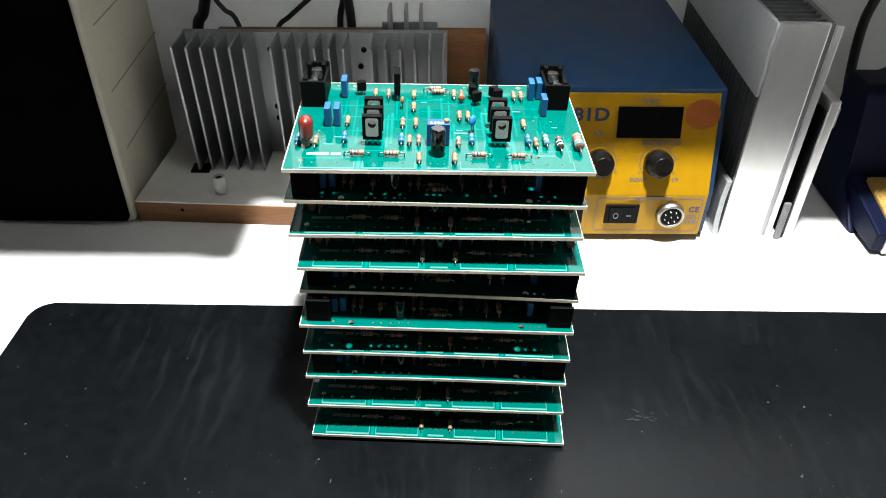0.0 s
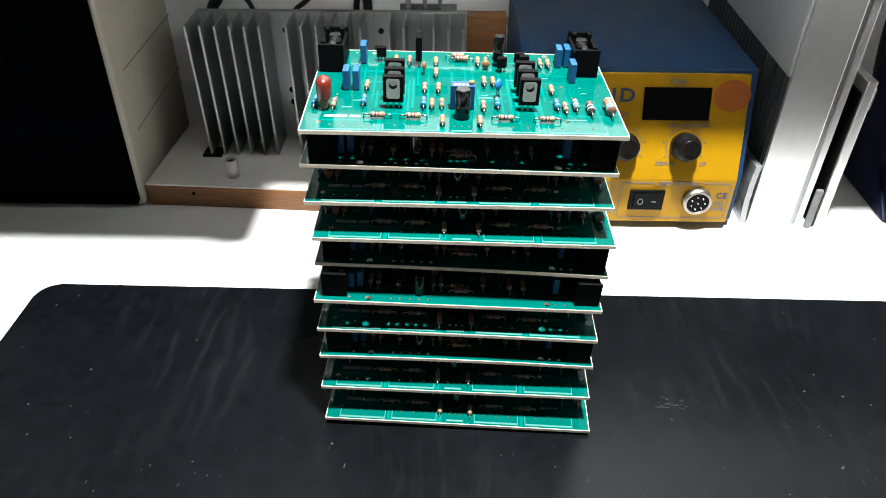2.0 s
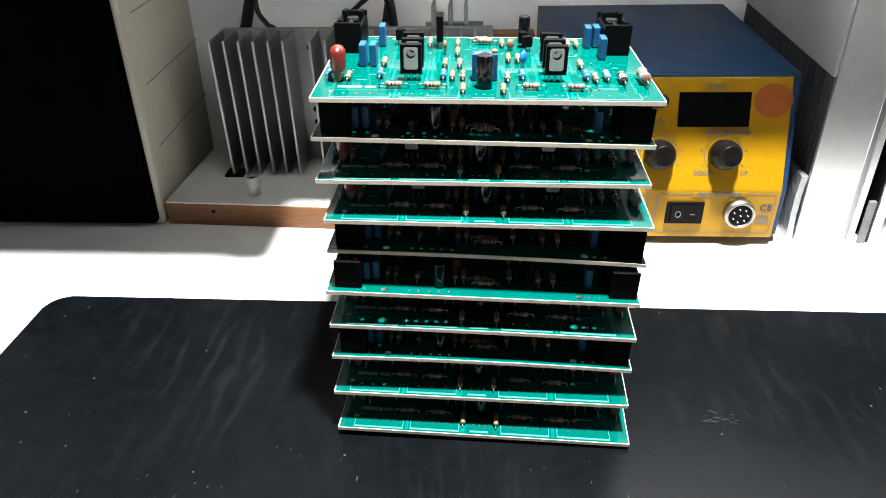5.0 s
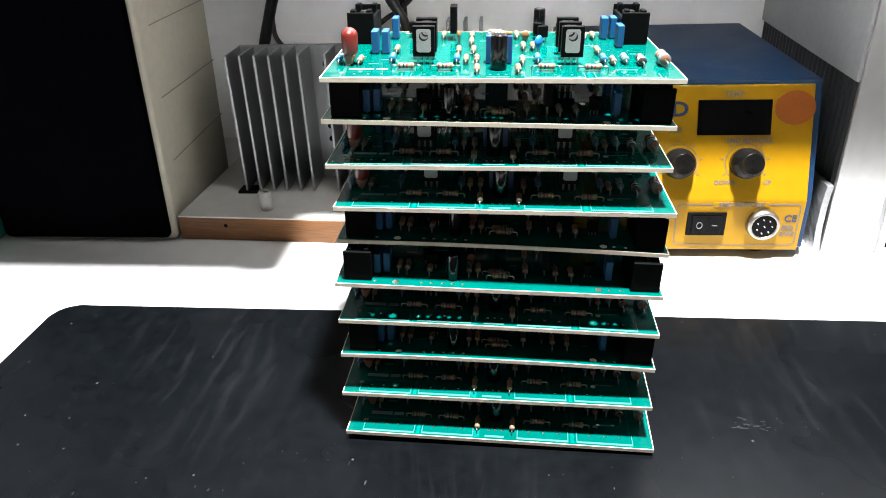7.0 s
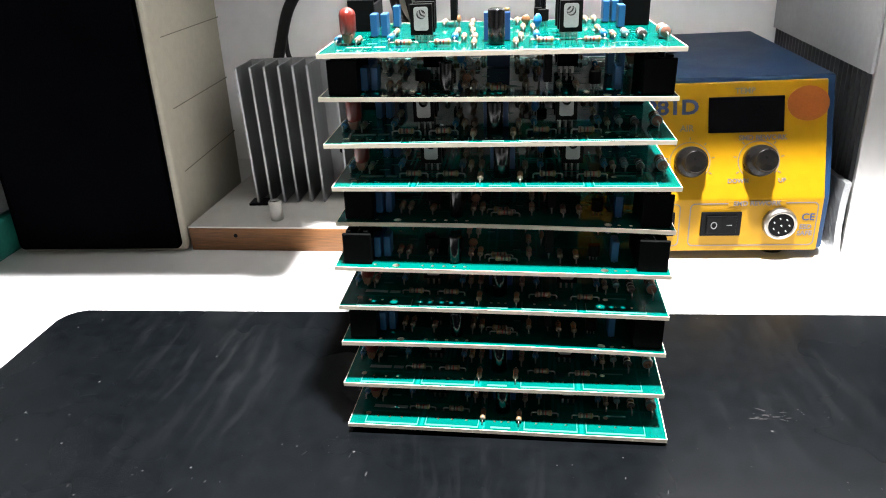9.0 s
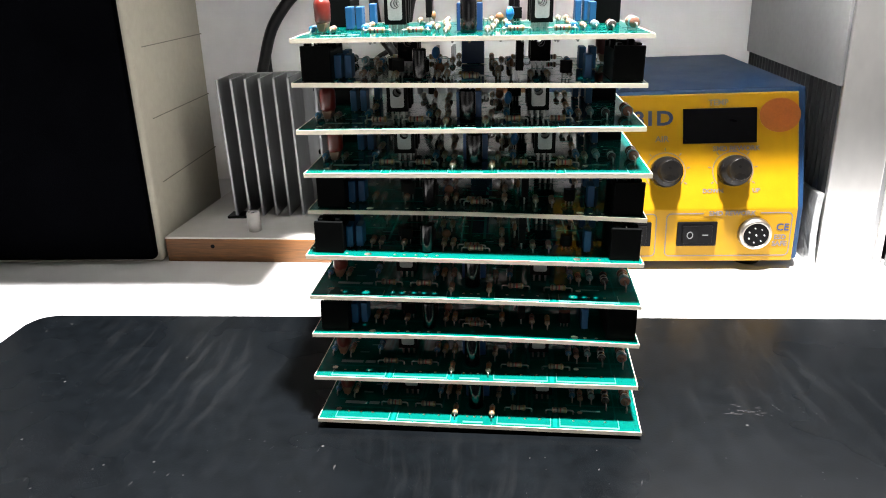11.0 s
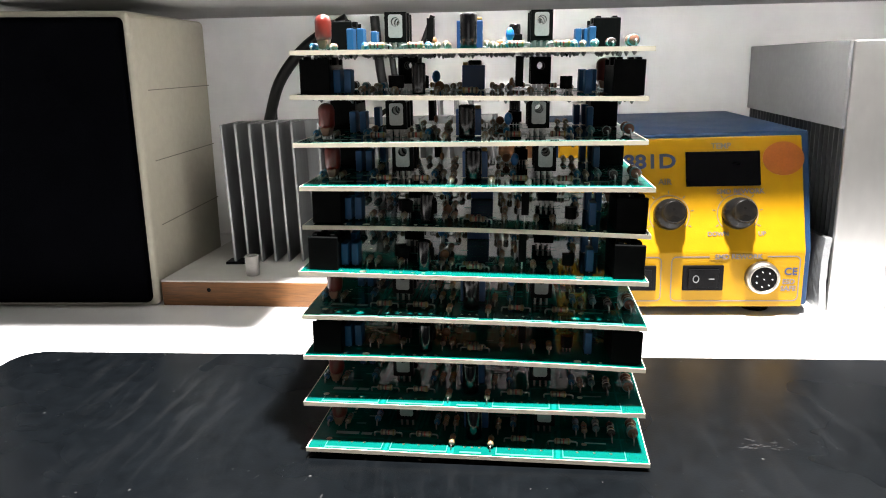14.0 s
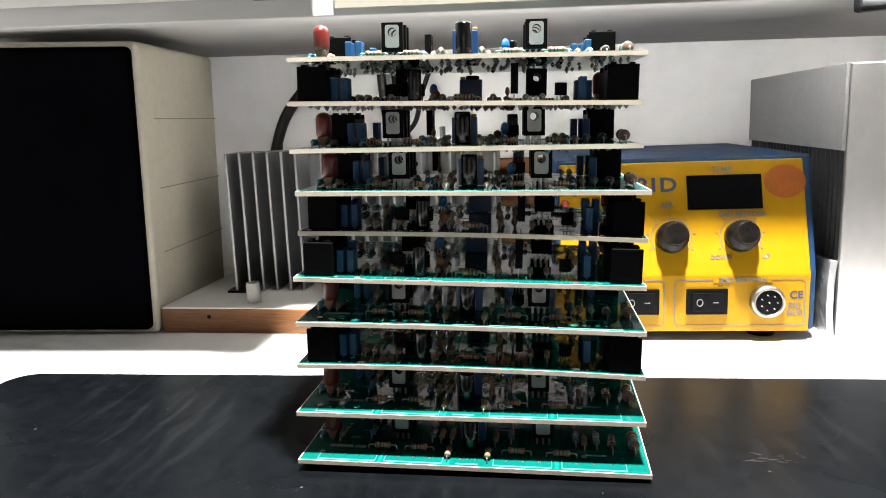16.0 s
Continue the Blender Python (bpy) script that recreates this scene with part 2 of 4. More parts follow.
M_FUSEBLACK = material("black_fuse_holder", (0.0025, 0.0028, 0.0028), 0.45, scale=100, vary=0.15, spec=0.03)
M_FUSECLIP = material("dark_spring_metal", (0.030, 0.030, 0.029), 0.35, 0.7, scale=200, vary=0.3)
M_GLASS = material("fuse_glass", (0.010, 0.0105, 0.010), 0.15, vary=0.1, spec=0.2)
M_SMUDGE = material("grey_residue", (0.0062, 0.0066, 0.0070), 0.6, scale=700, vary=0.6)
M_FOIL = material("crinkled_foil", (0.30, 0.31, 0.315), 0.42, 0.5, scale=120, vary=0.2, bump=0.5, bump_scale=500)
M_DUST = material("pale_dust", (0.030, 0.030, 0.032), 0.6, scale=900, vary=0.5)
M_PAPER = material("beige_label_paper", (0.22, 0.208, 0.168), 0.7, scale=30, vary=0.05)


# ---- mesh helpers ----
def box(bm, x0, x1, y0, y1, z0, z1, bevel=0.0, seg=2):
    c = bmesh.new()
    v = [c.verts.new((x, y, z)) for z in (z0, z1) for y in (y0, y1) for x in (x0, x1)]
    for f in ((0, 2, 3, 1), (4, 5, 7, 6), (0, 1, 5, 4), (2, 6, 7, 3), (0, 4, 6, 2), (1, 3, 7, 5)):
        c.faces.new([v[i] for i in f])
    if bevel:
        bmesh.ops.bevel(c, geom=list(c.edges), offset=bevel, segments=seg, affect="EDGES", profile=0.5)
    join(bm, c)
    return bm


def join(bm, c, m=None):
    if m is not None:
        bmesh.ops.transform(c, matrix=m, verts=list(c.verts))
    tmp = bpy.data.meshes.new("tmp")
    c.to_mesh(tmp)
    c.free()
    bm.from_mesh(tmp)
    bpy.data.meshes.remove(tmp)


def lathe(bm, profile, seg=16, m=None, smooth=True):
    """Turns (radius, height) pairs round z and closes the ends."""
    c = bmesh.new()
    rings = []
    for r, z in profile:
        rings.append([c.verts.new((r * math.cos(2 * math.pi * i / seg), r * math.sin(2 * math.pi * i / seg), z)) for i in range(seg)])
    for a, b in zip(rings, rings[1:]):
        for i in range(seg):
            f = c.faces.new((a[i], a[(i + 1) % seg], b[(i + 1) % seg], b[i]))
            f.smooth = smooth
    c.faces.new(rings[0][::-1]), c.faces.new(rings[-1])
    join(bm, c, m)
    return bm


def tube(bm, pts, r, seg=8):
    """A round bar along a line of places."""
    pts = [Vector(p) for p in pts]
    c = bmesh.new()
    rings = []
    for i, p in enumerate(pts):
        d = (pts[min(i + 1, len(pts) - 1)] - pts[max(i - 1, 0)]).normalized()
        a = d.orthogonal().normalized() if i == 0 else (rings[-1][1] - d * rings[-1][1].dot(d)).normalized()
        b = d.cross(a)
        rings.append(([c.verts.new(p + (a * math.cos(2 * math.pi * k / seg) + b * math.sin(2 * math.pi * k / seg)) * r) for k in range(seg)], a))
    for (a, _), (b, _) in zip(rings, rings[1:]):
        for k in range(seg):
            c.faces.new((a[k], a[(k + 1) % seg], b[(k + 1) % seg], b[k])).smooth = True
    c.faces.new(rings[0][0][::-1]), c.faces.new(rings[-1][0])
    join(bm, c)
    return bm


def prism(bm, outline, z0, z1, bevel=0.0, m=None):
    """An outline in x and y, raised from z0 to z1."""
    c = bmesh.new()
    low = [c.verts.new((x, y, z0)) for x, y in outline]
    top = [c.verts.new((x, y, z1)) for x, y in outline]
    n = len(outline)
    c.faces.new(low[::-1]), c.faces.new(top)
    for i in range(n):
        c.faces.new((low[i], low[(i + 1) % n], top[(i + 1) % n], top[i]))
    if bevel:
        bmesh.ops.bevel(c, geom=list(c.edges), offset=bevel, segments=2, affect="EDGES", profile=0.5)
    join(bm, c, m)
    return bm


def rounded(x0, x1, y0, y1, r, n=5):
    pts = []
    for cx, cy, a0 in ((x1 - r, y1 - r, 0), (x0 + r, y1 - r, 90), (x0 + r, y0 + r, 180), (x1 - r, y0 + r, 270)):
        for i in range(n + 1):
            a = radians(a0 + 90 * i / n)
            pts.append((cx + r * math.cos(a), cy + r * math.sin(a)))
    return pts


def to_mesh(name, bm, mat):
    me = bpy.data.meshes.new(name)
    bmesh.ops.recalc_face_normals(bm, faces=bm.faces)
    bm.to_mesh(me)
    bm.free()
    me.materials.append(mat)
    return me


def part(name, bm, mat, parent=None, label="", m=None):
    """Links a bmesh, or a finished mesh, as one object under a thing or a part."""
    me = bm if isinstance(bm, bpy.types.Mesh) else to_mesh(name, bm, mat)
    ob = new(name, me)
    if parent is not None:
        ob.parent = parent
    if m is not None:
        ob.matrix_local = m
    return tagged(ob, label)


def thing(name, label, category, group="", at=None):
    ob = new(name)
    ob.empty_display_size = 0.01
    if at is not None:
        ob.matrix_world = at
    return tagged(ob, label, category, group)


def writing(name, text, size, mat, parent, m, label="", bold=0.0001):
    """Letters of the built-in font as a thin raised mesh, centred."""
    cu = bpy.data.curves.new(name, "FONT")
    cu.offset = bold
    cu.body, cu.size, cu.extrude, cu.align_x, cu.align_y, cu.resolution_u = text, size, 0.00012, "CENTER", "CENTER", 3
    tmp = bpy.data.objects.new(name, cu)
    scene.collection.objects.link(tmp)
    me = bpy.data.meshes.new_from_object(tmp.evaluated_get(bpy.context.evaluated_depsgraph_get()))
    bpy.data.objects.remove(tmp)
    me.materials.clear()
    me.materials.append(mat)
    return part(name, me, mat, parent, label, m)


B = bmesh.new

# ---- setting ----
tagged(part("table_top", box(B(), -1.2, 1.2, -0.7, 0.645, -0.04, TABLE_Z), M_TABLE), "white laminate workbench top, slightly stained", "table", kind="structure")
tagged(part("wall_back", box(B(), -1.2, 1.2, 0.645, 0.80, -1.0, 1.9), M_WALL), "white painted wall behind the workbench", "wall", kind="structure")
tagged(part("wall_left", box(B(), -1.3, -1.2, -2.2, 0.80, -1.0, 1.9), M_ROOM), "unseen plain room wall, dark to limit bounced light", "wall", kind="structure")
tagged(part("wall_right", box(B(), 1.2, 1.3, -2.2, 0.80, -1.0, 1.9), M_ROOM), "unseen plain room wall, dark to limit bounced light", "wall", kind="structure")
# wall opening and pane are assumed, made to hold the front fill light
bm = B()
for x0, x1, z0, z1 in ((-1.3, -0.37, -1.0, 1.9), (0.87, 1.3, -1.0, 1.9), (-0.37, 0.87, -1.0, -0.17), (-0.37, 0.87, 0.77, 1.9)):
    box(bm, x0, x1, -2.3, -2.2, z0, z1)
tagged(part("wall_front", bm, M_ROOM), "unseen dark room wall with an opening for the fill light", "wall", kind="structure")
tagged(part("window_1", box(B(), -0.37, 0.87, -2.30, -2.28, -0.17, 0.77), M_WALL), "unseen pale pane added behind the front fill light", "window", kind="structure")
tagged(part("ceiling", box(B(), -1.3, 1.3, -2.3, 0.80, 1.9, 2.0), M_ROOM), "unseen plain ceiling, dark to limit bounced light", "ceiling", kind="structure")
tagged(part("floor", box(B(), -1.3, 1.3, -2.3, 0.80, -1.1, -1.0), M_WOOD), "plain brown room floor", "floor", kind="structure")

# bench mat
bm = prism(B(), rounded(-0.2505, 0.60, -0.30, 0.3300, 0.012, 6), TABLE_Z, 0.0, 0.0008)
mat = tagged(part("bench_mat", bm, M_MAT), "glossy black rubber bench mat with pale wipe marks", "mat")

mat.matrix_world = pose(-0.2505, 0.33, 0, 0, 0, -0.45) @ pose(0.2505, -0.33, 0)

# crumbs of solder and dust on the mat
rd = random.Random(21)
flecks = [(0.120 + rd.gauss(0, 0.011), 0.2425 + rd.gauss(0, 0.0022), rd.uniform(0.00012, 0.00036)) for _ in range(18)]
flecks += [(rd.uniform(0.02, 0.22), rd.uniform(0.10, 0.235), rd.uniform(0.00012, 0.0004)) for _ in range(120)]
flecks += [(rd.uniform(-0.22, -0.02), rd.uniform(0.12, 0.25), rd.uniform(0.00012, 0.0003)) for _ in range(50)]
flecks += [(rd.uniform(-0.2, 0.4), rd.uniform(0.22, 0.32), rd.uniform(0.00012, 0.00022)) for _ in range(30)]
bm, smudge = bmesh.new(), bmesh.new()
for x, y, q in flecks:
    k, a0 = rd.choice((4, 5, 6)), rd.uniform(0, 6)
    prism(bm, [(x + q * rd.uniform(0.5, 1.3) * math.cos(a0 + 6.283 * i / k), y + q * rd.uniform(0.5, 1.3) * math.sin(a0 + 6.283 * i / k)) for i in range(k)], 0.00002, q * rd.uniform(0.2, 0.6))
for j in range(70):
    if j < 16:
        x, y = 0.114 + rd.gauss(0, 0.007), 0.2435 + rd.gauss(0, 0.0028)
    else:
        x, y = rd.choice((rd.uniform(0.0, 0.2), rd.uniform(-0.22, -0.04))), rd.uniform(0.10, 0.215)
    la, lb, a = rd.uniform(0.0005, 0.0022), rd.uniform(0.00015, 0.0004), rd.uniform(-0.5, 0.5) + (0 if j < 16 else 1.1)
    prism(smudge, [(x + la * u * rd.uniform(0.6, 1.2) * math.cos(a) - lb * v * math.sin(a), y + la * u * math.sin(a) + lb * v * rd.uniform(0.6, 1.4) * math.cos(a)) for u, v in ((-1, -0.3), (-0.3, -1), (0.5, -0.8), (1, 0.1), (0.4, 1), (-0.5, 0.7))], 0.00001, 0.00005)
tagged(part("scuff_marks", smudge, M_SMUDGE), "dull grey scuffs and residue on the black mat", "scuff", kind="stuff")
tagged(part("dust_flecks", bm, M_DUST), "pale dust and solder crumbs scattered on the black mat", "dust", kind="stuff")

# shelf over the bench
SHELF_Z, SHELF_Y = 0.1866, 0.386
shelf = thing("wall_shelf", "grey-white painted wooden shelf fixed to the wall", "shelf")
part("shelf_board", box(B(), -1.19, 1.19, SHELF_Y + 0.003, 0.6445, SHELF_Z + 0.004, SHELF_Z + 0.03, 0.001), M_SHELF, shelf)
# lip added so that the assumed strip stays out of sight
part("front_lip", box(B(), -1.19, 1.19, SHELF_Y, SHELF_Y + 0.003, SHELF_Z, SHELF_Z + 0.03, 0.0006), M_SHELF, shelf)
part("light_strip", box(B(), -0.13, 0.31, SHELF_Y + 0.0035, SHELF_Y + 0.010, SHELF_Z + 0.0022, SHELF_Z + 0.0039), M_WHITE_MARK, shelf, "slim white strip added for the wall fill light, hidden by the lip")
part("label_strip", box(B(), -0.075, 1.0, SHELF_Y - 0.0015, SHELF_Y, SHELF_Z + 0.004, SHELF_Z + 0.028), M_PAPER, shelf, "beige paper strip with handwriting")
for x0, w in ((-0.012, 0.004), (-0.005, 0.005), (0.003, 0.006), (0.036, 0.005), (0.044, 0.004), (0.051, 0.006), (0.060, 0.004)):
    part("writing_bar", box(B(), x0, x0 + w, SHELF_Y - 0.002, SHELF_Y - 0.0015, SHELF_Z + 0.010, SHELF_Z + 0.0135), M_BLACK, shelf)
# assumed box before the shelf's end, sized and placed to shade the corner below
cab = thing("hanging_cabinet", "assumed grey-white box above the loudspeaker, casting the corner's shadow", "cabinet")
part("cabinet_body", box(B(), -1.1, -0.084, 0.3485, SHELF_Y - 0.003, 0.197, 0.42, 0.002), M_SHELF, cab)
part("door", box(B(), -0.60, -0.084, 0.343, 0.3475, 0.197, 0.42, 0.001), M_SHELF, cab)

shelf.matrix_world = TILT
cab.matrix_world = TILT

# ---- loudspeaker ----
SX0, SX1, SY0, SY1, SZ1 = -0.347, -0.2205, 0.426, 0.553, 0.1855
spk = thing("loudspeaker", "cream loudspeaker cabinet with a black cloth grille", "loudspeaker")
bm = box(B(), SX0, SX1, SY0, SY1, TABLE_Z, SZ1, 0.004, 3)
part("cabinet_body", bm, M_CREAM, spk)
part("grille", box(B(), SX0 + 0.002, SX1 - 0.003, SY0 - 0.004, SY0 + 0.0, TABLE_Z + 0.004, SZ1 - 0.004, 0.0035, 3), M_GRILLE, spk, "black cloth grille with rounded corners")
for z in (0.046, 0.090, 0.1365):
    part("groove", box(B(), SX1 - 0.0005, SX1 + 0.0003, SY0 + 0.018, SY1 - 0.001, z, z + 0.0006), M_GROOVE, spk)
for ob in spk.children:
    for v in ob.data.vertices:
        h = v.co.z - TABLE_Z
        v.co.z -= 0.20 * h * (v.co.x - SX1)
        v.co.x += 0.032 * h - 0.05 * (v.co.y - SY0) - 0.0012
teal = thing("storage_box", "teal plastic box with a grey lid beside the loudspeaker", "box")
part("body", box(B(), -0.50, SX0 - 0.006, 0.39, 0.52, TABLE_Z, 0.022, 0.003), M_TEAL, teal)
part("lid", box(B(), -0.502, SX0 - 0.008, 0.392, 0.518, 0.022, 0.058, 0.004), M_FOAM, teal, "grey scuffed lid")

# ---- plank with the long heatsink ----
# plank stands beside the loudspeaker
plank = thing("plank", "white melamine board with a raw wooden front edge", "plank")
part("melamine_sheet", box(B(), -0.2195, 0.034, 0.429, 0.62, 0.0097, 0.0107), M_MELAMINE, plank)
part("core", box(B(), -0.2195, 0.034, 0.4285, 0.62, TABLE_Z, 0.0097, 0.0006), M_WOOD, plank, "brown wooden core edge")
# black disc stands in for the shade inside a screw hole
part("screw_hole", lathe(B(), ((0.0014, 0), (0.0014, 0.0004)), 12, pose(-0.185, 0.4284, 0.0045, 90)), M_BLACK, plank)
plank.matrix_world = pose(-0.2195, 0.4285, 0, 0, 0, -2.6) @ pose(0.2195, -0.4285, 0)
cup = thing("nylon_spacer", "small white nylon spacer standing on the plank", "spacer")
part("spacer_body", lathe(B(), ((0.0042, 0), (0.0046, 0.0005), (0.0046, 0.0135), (0.0042, 0.014), (0.003, 0.014), (0.003, 0.006)), 20), M_CUP, cup)
# black plug fills the spacer's hole in place of its shade
part("screw_head", lathe(B(), ((0.0031, 0.0), (0.0031, 0.0125)), 16), M_BLACK, cup, "black plug standing in for the shade in the top hole")
cup.matrix_world = pose(-0.1585, 0.441, 0.0107)

hs = thing("long_heatsink", "dull aluminium heatsink with three groups of upright fins", "heatsink")
HZ0, HZ1 = 0.0118, 0.111
part("base_plate", box(B(), -0.184, 0.0095, 0.500, 0.506, HZ0, HZ1, 0.0004), M_ALU, hs)
fin = to_mesh("fin", box(B(), -0.00085, 0.00085, 0.470, 0.500, HZ0, HZ1, 0.0003, 1), M_ALU)
for x0 in (-0.1825, -0.1135, -0.0435):
    for i in range(6):
        part("fin", fin, M_ALU, hs, "", pose(x0 + i * 0.0101, 0, 0))
for x, z in ((-0.122, 0.042), (-0.122, 0.052), (-0.121, 0.098), (-0.055, 0.085), (-0.052, 0.098)):
    part("screw", lathe(B(), ((0.0022, 0), (0.002, 0.001), (0.0008, 0.0013)), 12, pose(x, 0.500, z, 90)), M_BLACK, hs)
part("felt_foot", box(B(), -0.189, -0.175, 0.468, 0.480, 0.0107, 0.0125), M_BLACK, hs, "dark felt strip")
hs3 = thing("small_heatsink", "small aluminium heatsink with three tall fins behind", "heatsink")
part("base_plate", box(B(), -0.040, 0.002, 0.5265, 0.5295, 0.0107, 0.108), M_ALU, hs3)
for x in (-0.033, -0.021, -0.010):
    part("fin", box(B(), x - 0.0012, x + 0.0012, 0.508, 0.5265, 0.0107, 0.124, 0.0006), M_ALU, hs3)
brd = thing("wooden_board", "brown wooden board standing behind the heatsinks", "board")
part("board_panel", box(B(), -0.17, 0.040, 0.531, 0.545, 0.0107, 0.098, 0.0008), M_WOOD, brd)
box2 = thing("packed_parts", "stack of small white and dark packets behind the heatsink", "packet")
for i, (c, h) in enumerate(((M_WHITE_MARK, 0.010), (M_BLACK, 0.005), (M_WHITE_MARK, 0.008), (M_TEAL, 0.006), (M_WHITE_MARK, 0.008), (M_BAND_RED, 0.006), (M_BLACK, 0.006))):
    z = 0.0107 + sum((0.010, 0.005, 0.008, 0.006, 0.008, 0.006, 0.006)[:i])
    part("packet", box(B(), -0.212 + 0.001 * (i % 3), -0.186, 0.552, 0.59, z, z + h - 0.0004, 0.001), c, box2)

# ---- hot-air station ----
TX0, TX1 = 0.046, 0.1935
st = thing("hot_air_station", "yellow-fronted hot-air rework station in a blue metal case", "rework station")


def side_profile(bm, x0, x1, pts, bevel=0.0):
    """An outline in y and z, drawn out from x0 to x1."""
    return prism(bm, [(y, z) for y, z in pts], x0, x1, bevel, Matrix(((0, 0, 1, 0), (1, 0, 0, 0), (0, 1, 0, 0), (0, 0, 0, 1))))


FACE_Y, BEND_Z, TOP_Y, TOP_Z = 0.4075, 0.033, 0.4295, 0.0985
part("case", side_profile(B(), TX0, TX1 + 0.0012, ((FACE_Y + 0.0035, -0.001), (FACE_Y + 0.0035, BEND_Z), (TOP_Y + 0.0015, TOP_Z + 0.0025), (0.605, TOP_Z + 0.0025), (0.605, -0.001)), 0.0012), M_BLUE_CASE, st, "blue powder-coated steel cover")
part("front_panel", side_profile(B(), TX0 + 0.002, TX1 - 0.003, ((FACE_Y, -0.001), (FACE_Y, BEND_Z), (TOP_Y, TOP_Z), (TOP_Y + 0.006, TOP_Z), (FACE_Y + 0.006, BEND_Z), (FACE_Y + 0.006, -0.001)), 0.0008), M_YELLOW, st, "bent yellow front panel")
slope = math.degrees(math.atan2(TOP_Y - FACE_Y, TOP_Z - BEND_Z))


def on_face(x, z, lift=0.0, turn=0.0):
    """A pose on the front panel: x to the right, y up the panel, z out of it."""
    if z > BEND_Z:
        y, a = FACE_Y + (z - BEND_Z) * math.tan(radians(slope)), 90 - slope
    else:
        y, a = FACE_Y, 90
    return pose(x, y, z, a) @ pose(0, 0, lift, 0, 0, turn)


part("display", box(B(), -0.0215, 0.0215, -0.0105, 0.0105, -0.001, 0.0006, 0.0003), M_SCREEN, st, "dark unlit display window", on_face(0.1448, 0.0803))
part("sticker", lathe(B(), ((0.0118, 0), (0.0118, 0.0003)), 32), M_ORANGE, st, "round orange sticker", on_face(0.1795, 0.0855) @ Matrix.Diagonal((1, 0.86, 1, 1)))


def arc_band(bm, r0, r1, a0, a1, n, h=0.0002, sy=1.0):
    """A flat printed ring, or a piece of one, in one piece."""
    rows = []
    for i in range(n + 1):
        a = radians(a0 + (a1 - a0) * i / n)
        rows.append([bm.verts.new((q * math.cos(a), q * math.sin(a) * sy, z)) for q, z in ((r0, 0), (r0, h), (r1, h), (r1, 0))])
    for p, q in zip(rows, rows[1:]):
        for k in range(3):
            bm.faces.new((p[k], p[k + 1], q[k + 1], q[k]))
    bmesh.ops.remove_doubles(bm, verts=list(bm.verts), dist=1e-7)
    return bm


def knob(x, z):
    k = part("knob", lathe(B(), ((0.0093, 0), (0.0094, 0.004), (0.0088, 0.0085), (0.0070, 0.0092), (0.0067, 0.0150), (0.0060, 0.0160)), 28), M_KNOB, st, "worn black control knob", on_face(x, z))
    for i in range(7):
        a = radians(-30 + 40 * i)
        part("tick", box(B(), -0.0003, 0.0003, 0.0128, 0.0146, 0, 0.0003), M_PRINT_GREY, k, "", pose(0, 0, 0, 0, 0, math.degrees(a) - 90))
    part("dial_ring", arc_band(B(), 0.0114, 0.0119, -40, 220, 44), M_PRINT_GREY, k)
    return k


KZ = 0.0545
knob(0.1130, KZ), knob(0.1525, KZ)


def frame_line(x0, x1, z0, z1):
    bm = B()
    o, i = rounded(x0, x1, z0, z1, 0.003, 4), rounded(x0 + 0.0006, x1 - 0.0006, z0 + 0.0006, z1 - 0.0006, 0.0025, 4)
    for k in range(len(o)):
        j = (k + 1) % len(o)
        prism(bm, [o[k], o[j], i[j], i[k]], 0, 0.0002)
    return bm


def switch(x, z):
    s = part("rocker_switch", box(B(), -0.0118, 0.0118, -0.0078, 0.0078, 0, 0.0018, 0.0006), M_BLACK, st, "black rocker switch", on_face(x, z))
    r = part("rocker", side_profile(B(), -0.0056, 0.0056, ((-0.0088, 0.001), (-0.0088, 0.0032), (0, 0.0024), (0.0088, 0.0036), (0.0088, 0.001)), 0.0004), M_BLACK, s, "", pose(0, 0, 0, 0, 0, 90))
    part("off_mark", arc_band(B(), 0.0014, 0.0019, 0, 360, 20, 0.0002, 1.25), M_FOAM, s, "", pose(-0.0045, 0, 0.0034))
    part("on_mark", box(B(), -0.0016, 0.0016, -0.0003, 0.0003, 0, 0.0002), M_FOAM, s, "", pose(0.0045, 0, 0.0034))
    return s


switch(0.1325, 0.0175), switch(0.0935, 0.0175)
part("panel_frame", frame_line(0.1140, 0.1880, 0.0025, 0.0305), M_PRINT_GREY, st, "", pose(0, FACE_Y, 0, 90))
part("panel_frame", frame_line(0.0520, 0.1085, 0.0025, 0.0305), M_PRINT_GREY, st, "", pose(0, FACE_Y, 0, 90))
soc = part("round_socket", lathe(B(), ((0.0098, 0), (0.0098, 0.0015), (0.0092, 0.0045), (0.0078, 0.005), (0.0074, 0.0046), (0.0074, 0.002)), 32), M_CHROME, st, "nickel-plated round eight-pin socket", on_face(0.1665, 0.0175))
part("insert", lathe(B(), ((0.0074, 0), (0.0074, 0.0042)), 28), M_BLACK, soc)
for i in range(8):
    a = 2 * math.pi * i / 7
    r = 0.0046 if i < 7 else 0
    part("pin", lathe(B(), ((0.00032, 0), (0.00032, 0.0045)), 8), M_LEAD, soc, "", pose(r * math.cos(a), r * math.sin(a), 0.0012))
writing("lettering", "881D", 0.0120, M_PRINT_BLUE, st, on_face(0.1022, 0.0848, 0.0002) @ Matrix.Diagonal((1.16, 1, 1, 1)), "bold blue model lettering", 0.00032)
for dx, w in ((-0.036, 0.006), (-0.028, 0.005), (-0.021, 0.006)):
    part("logo_shape", box(B(), 0, w, -0.0045, 0.0045, 0, 0.0002, 0), M_PRINT_BLUE, st, "plain blue logo shape", on_face(0.1015 + dx, 0.0848))
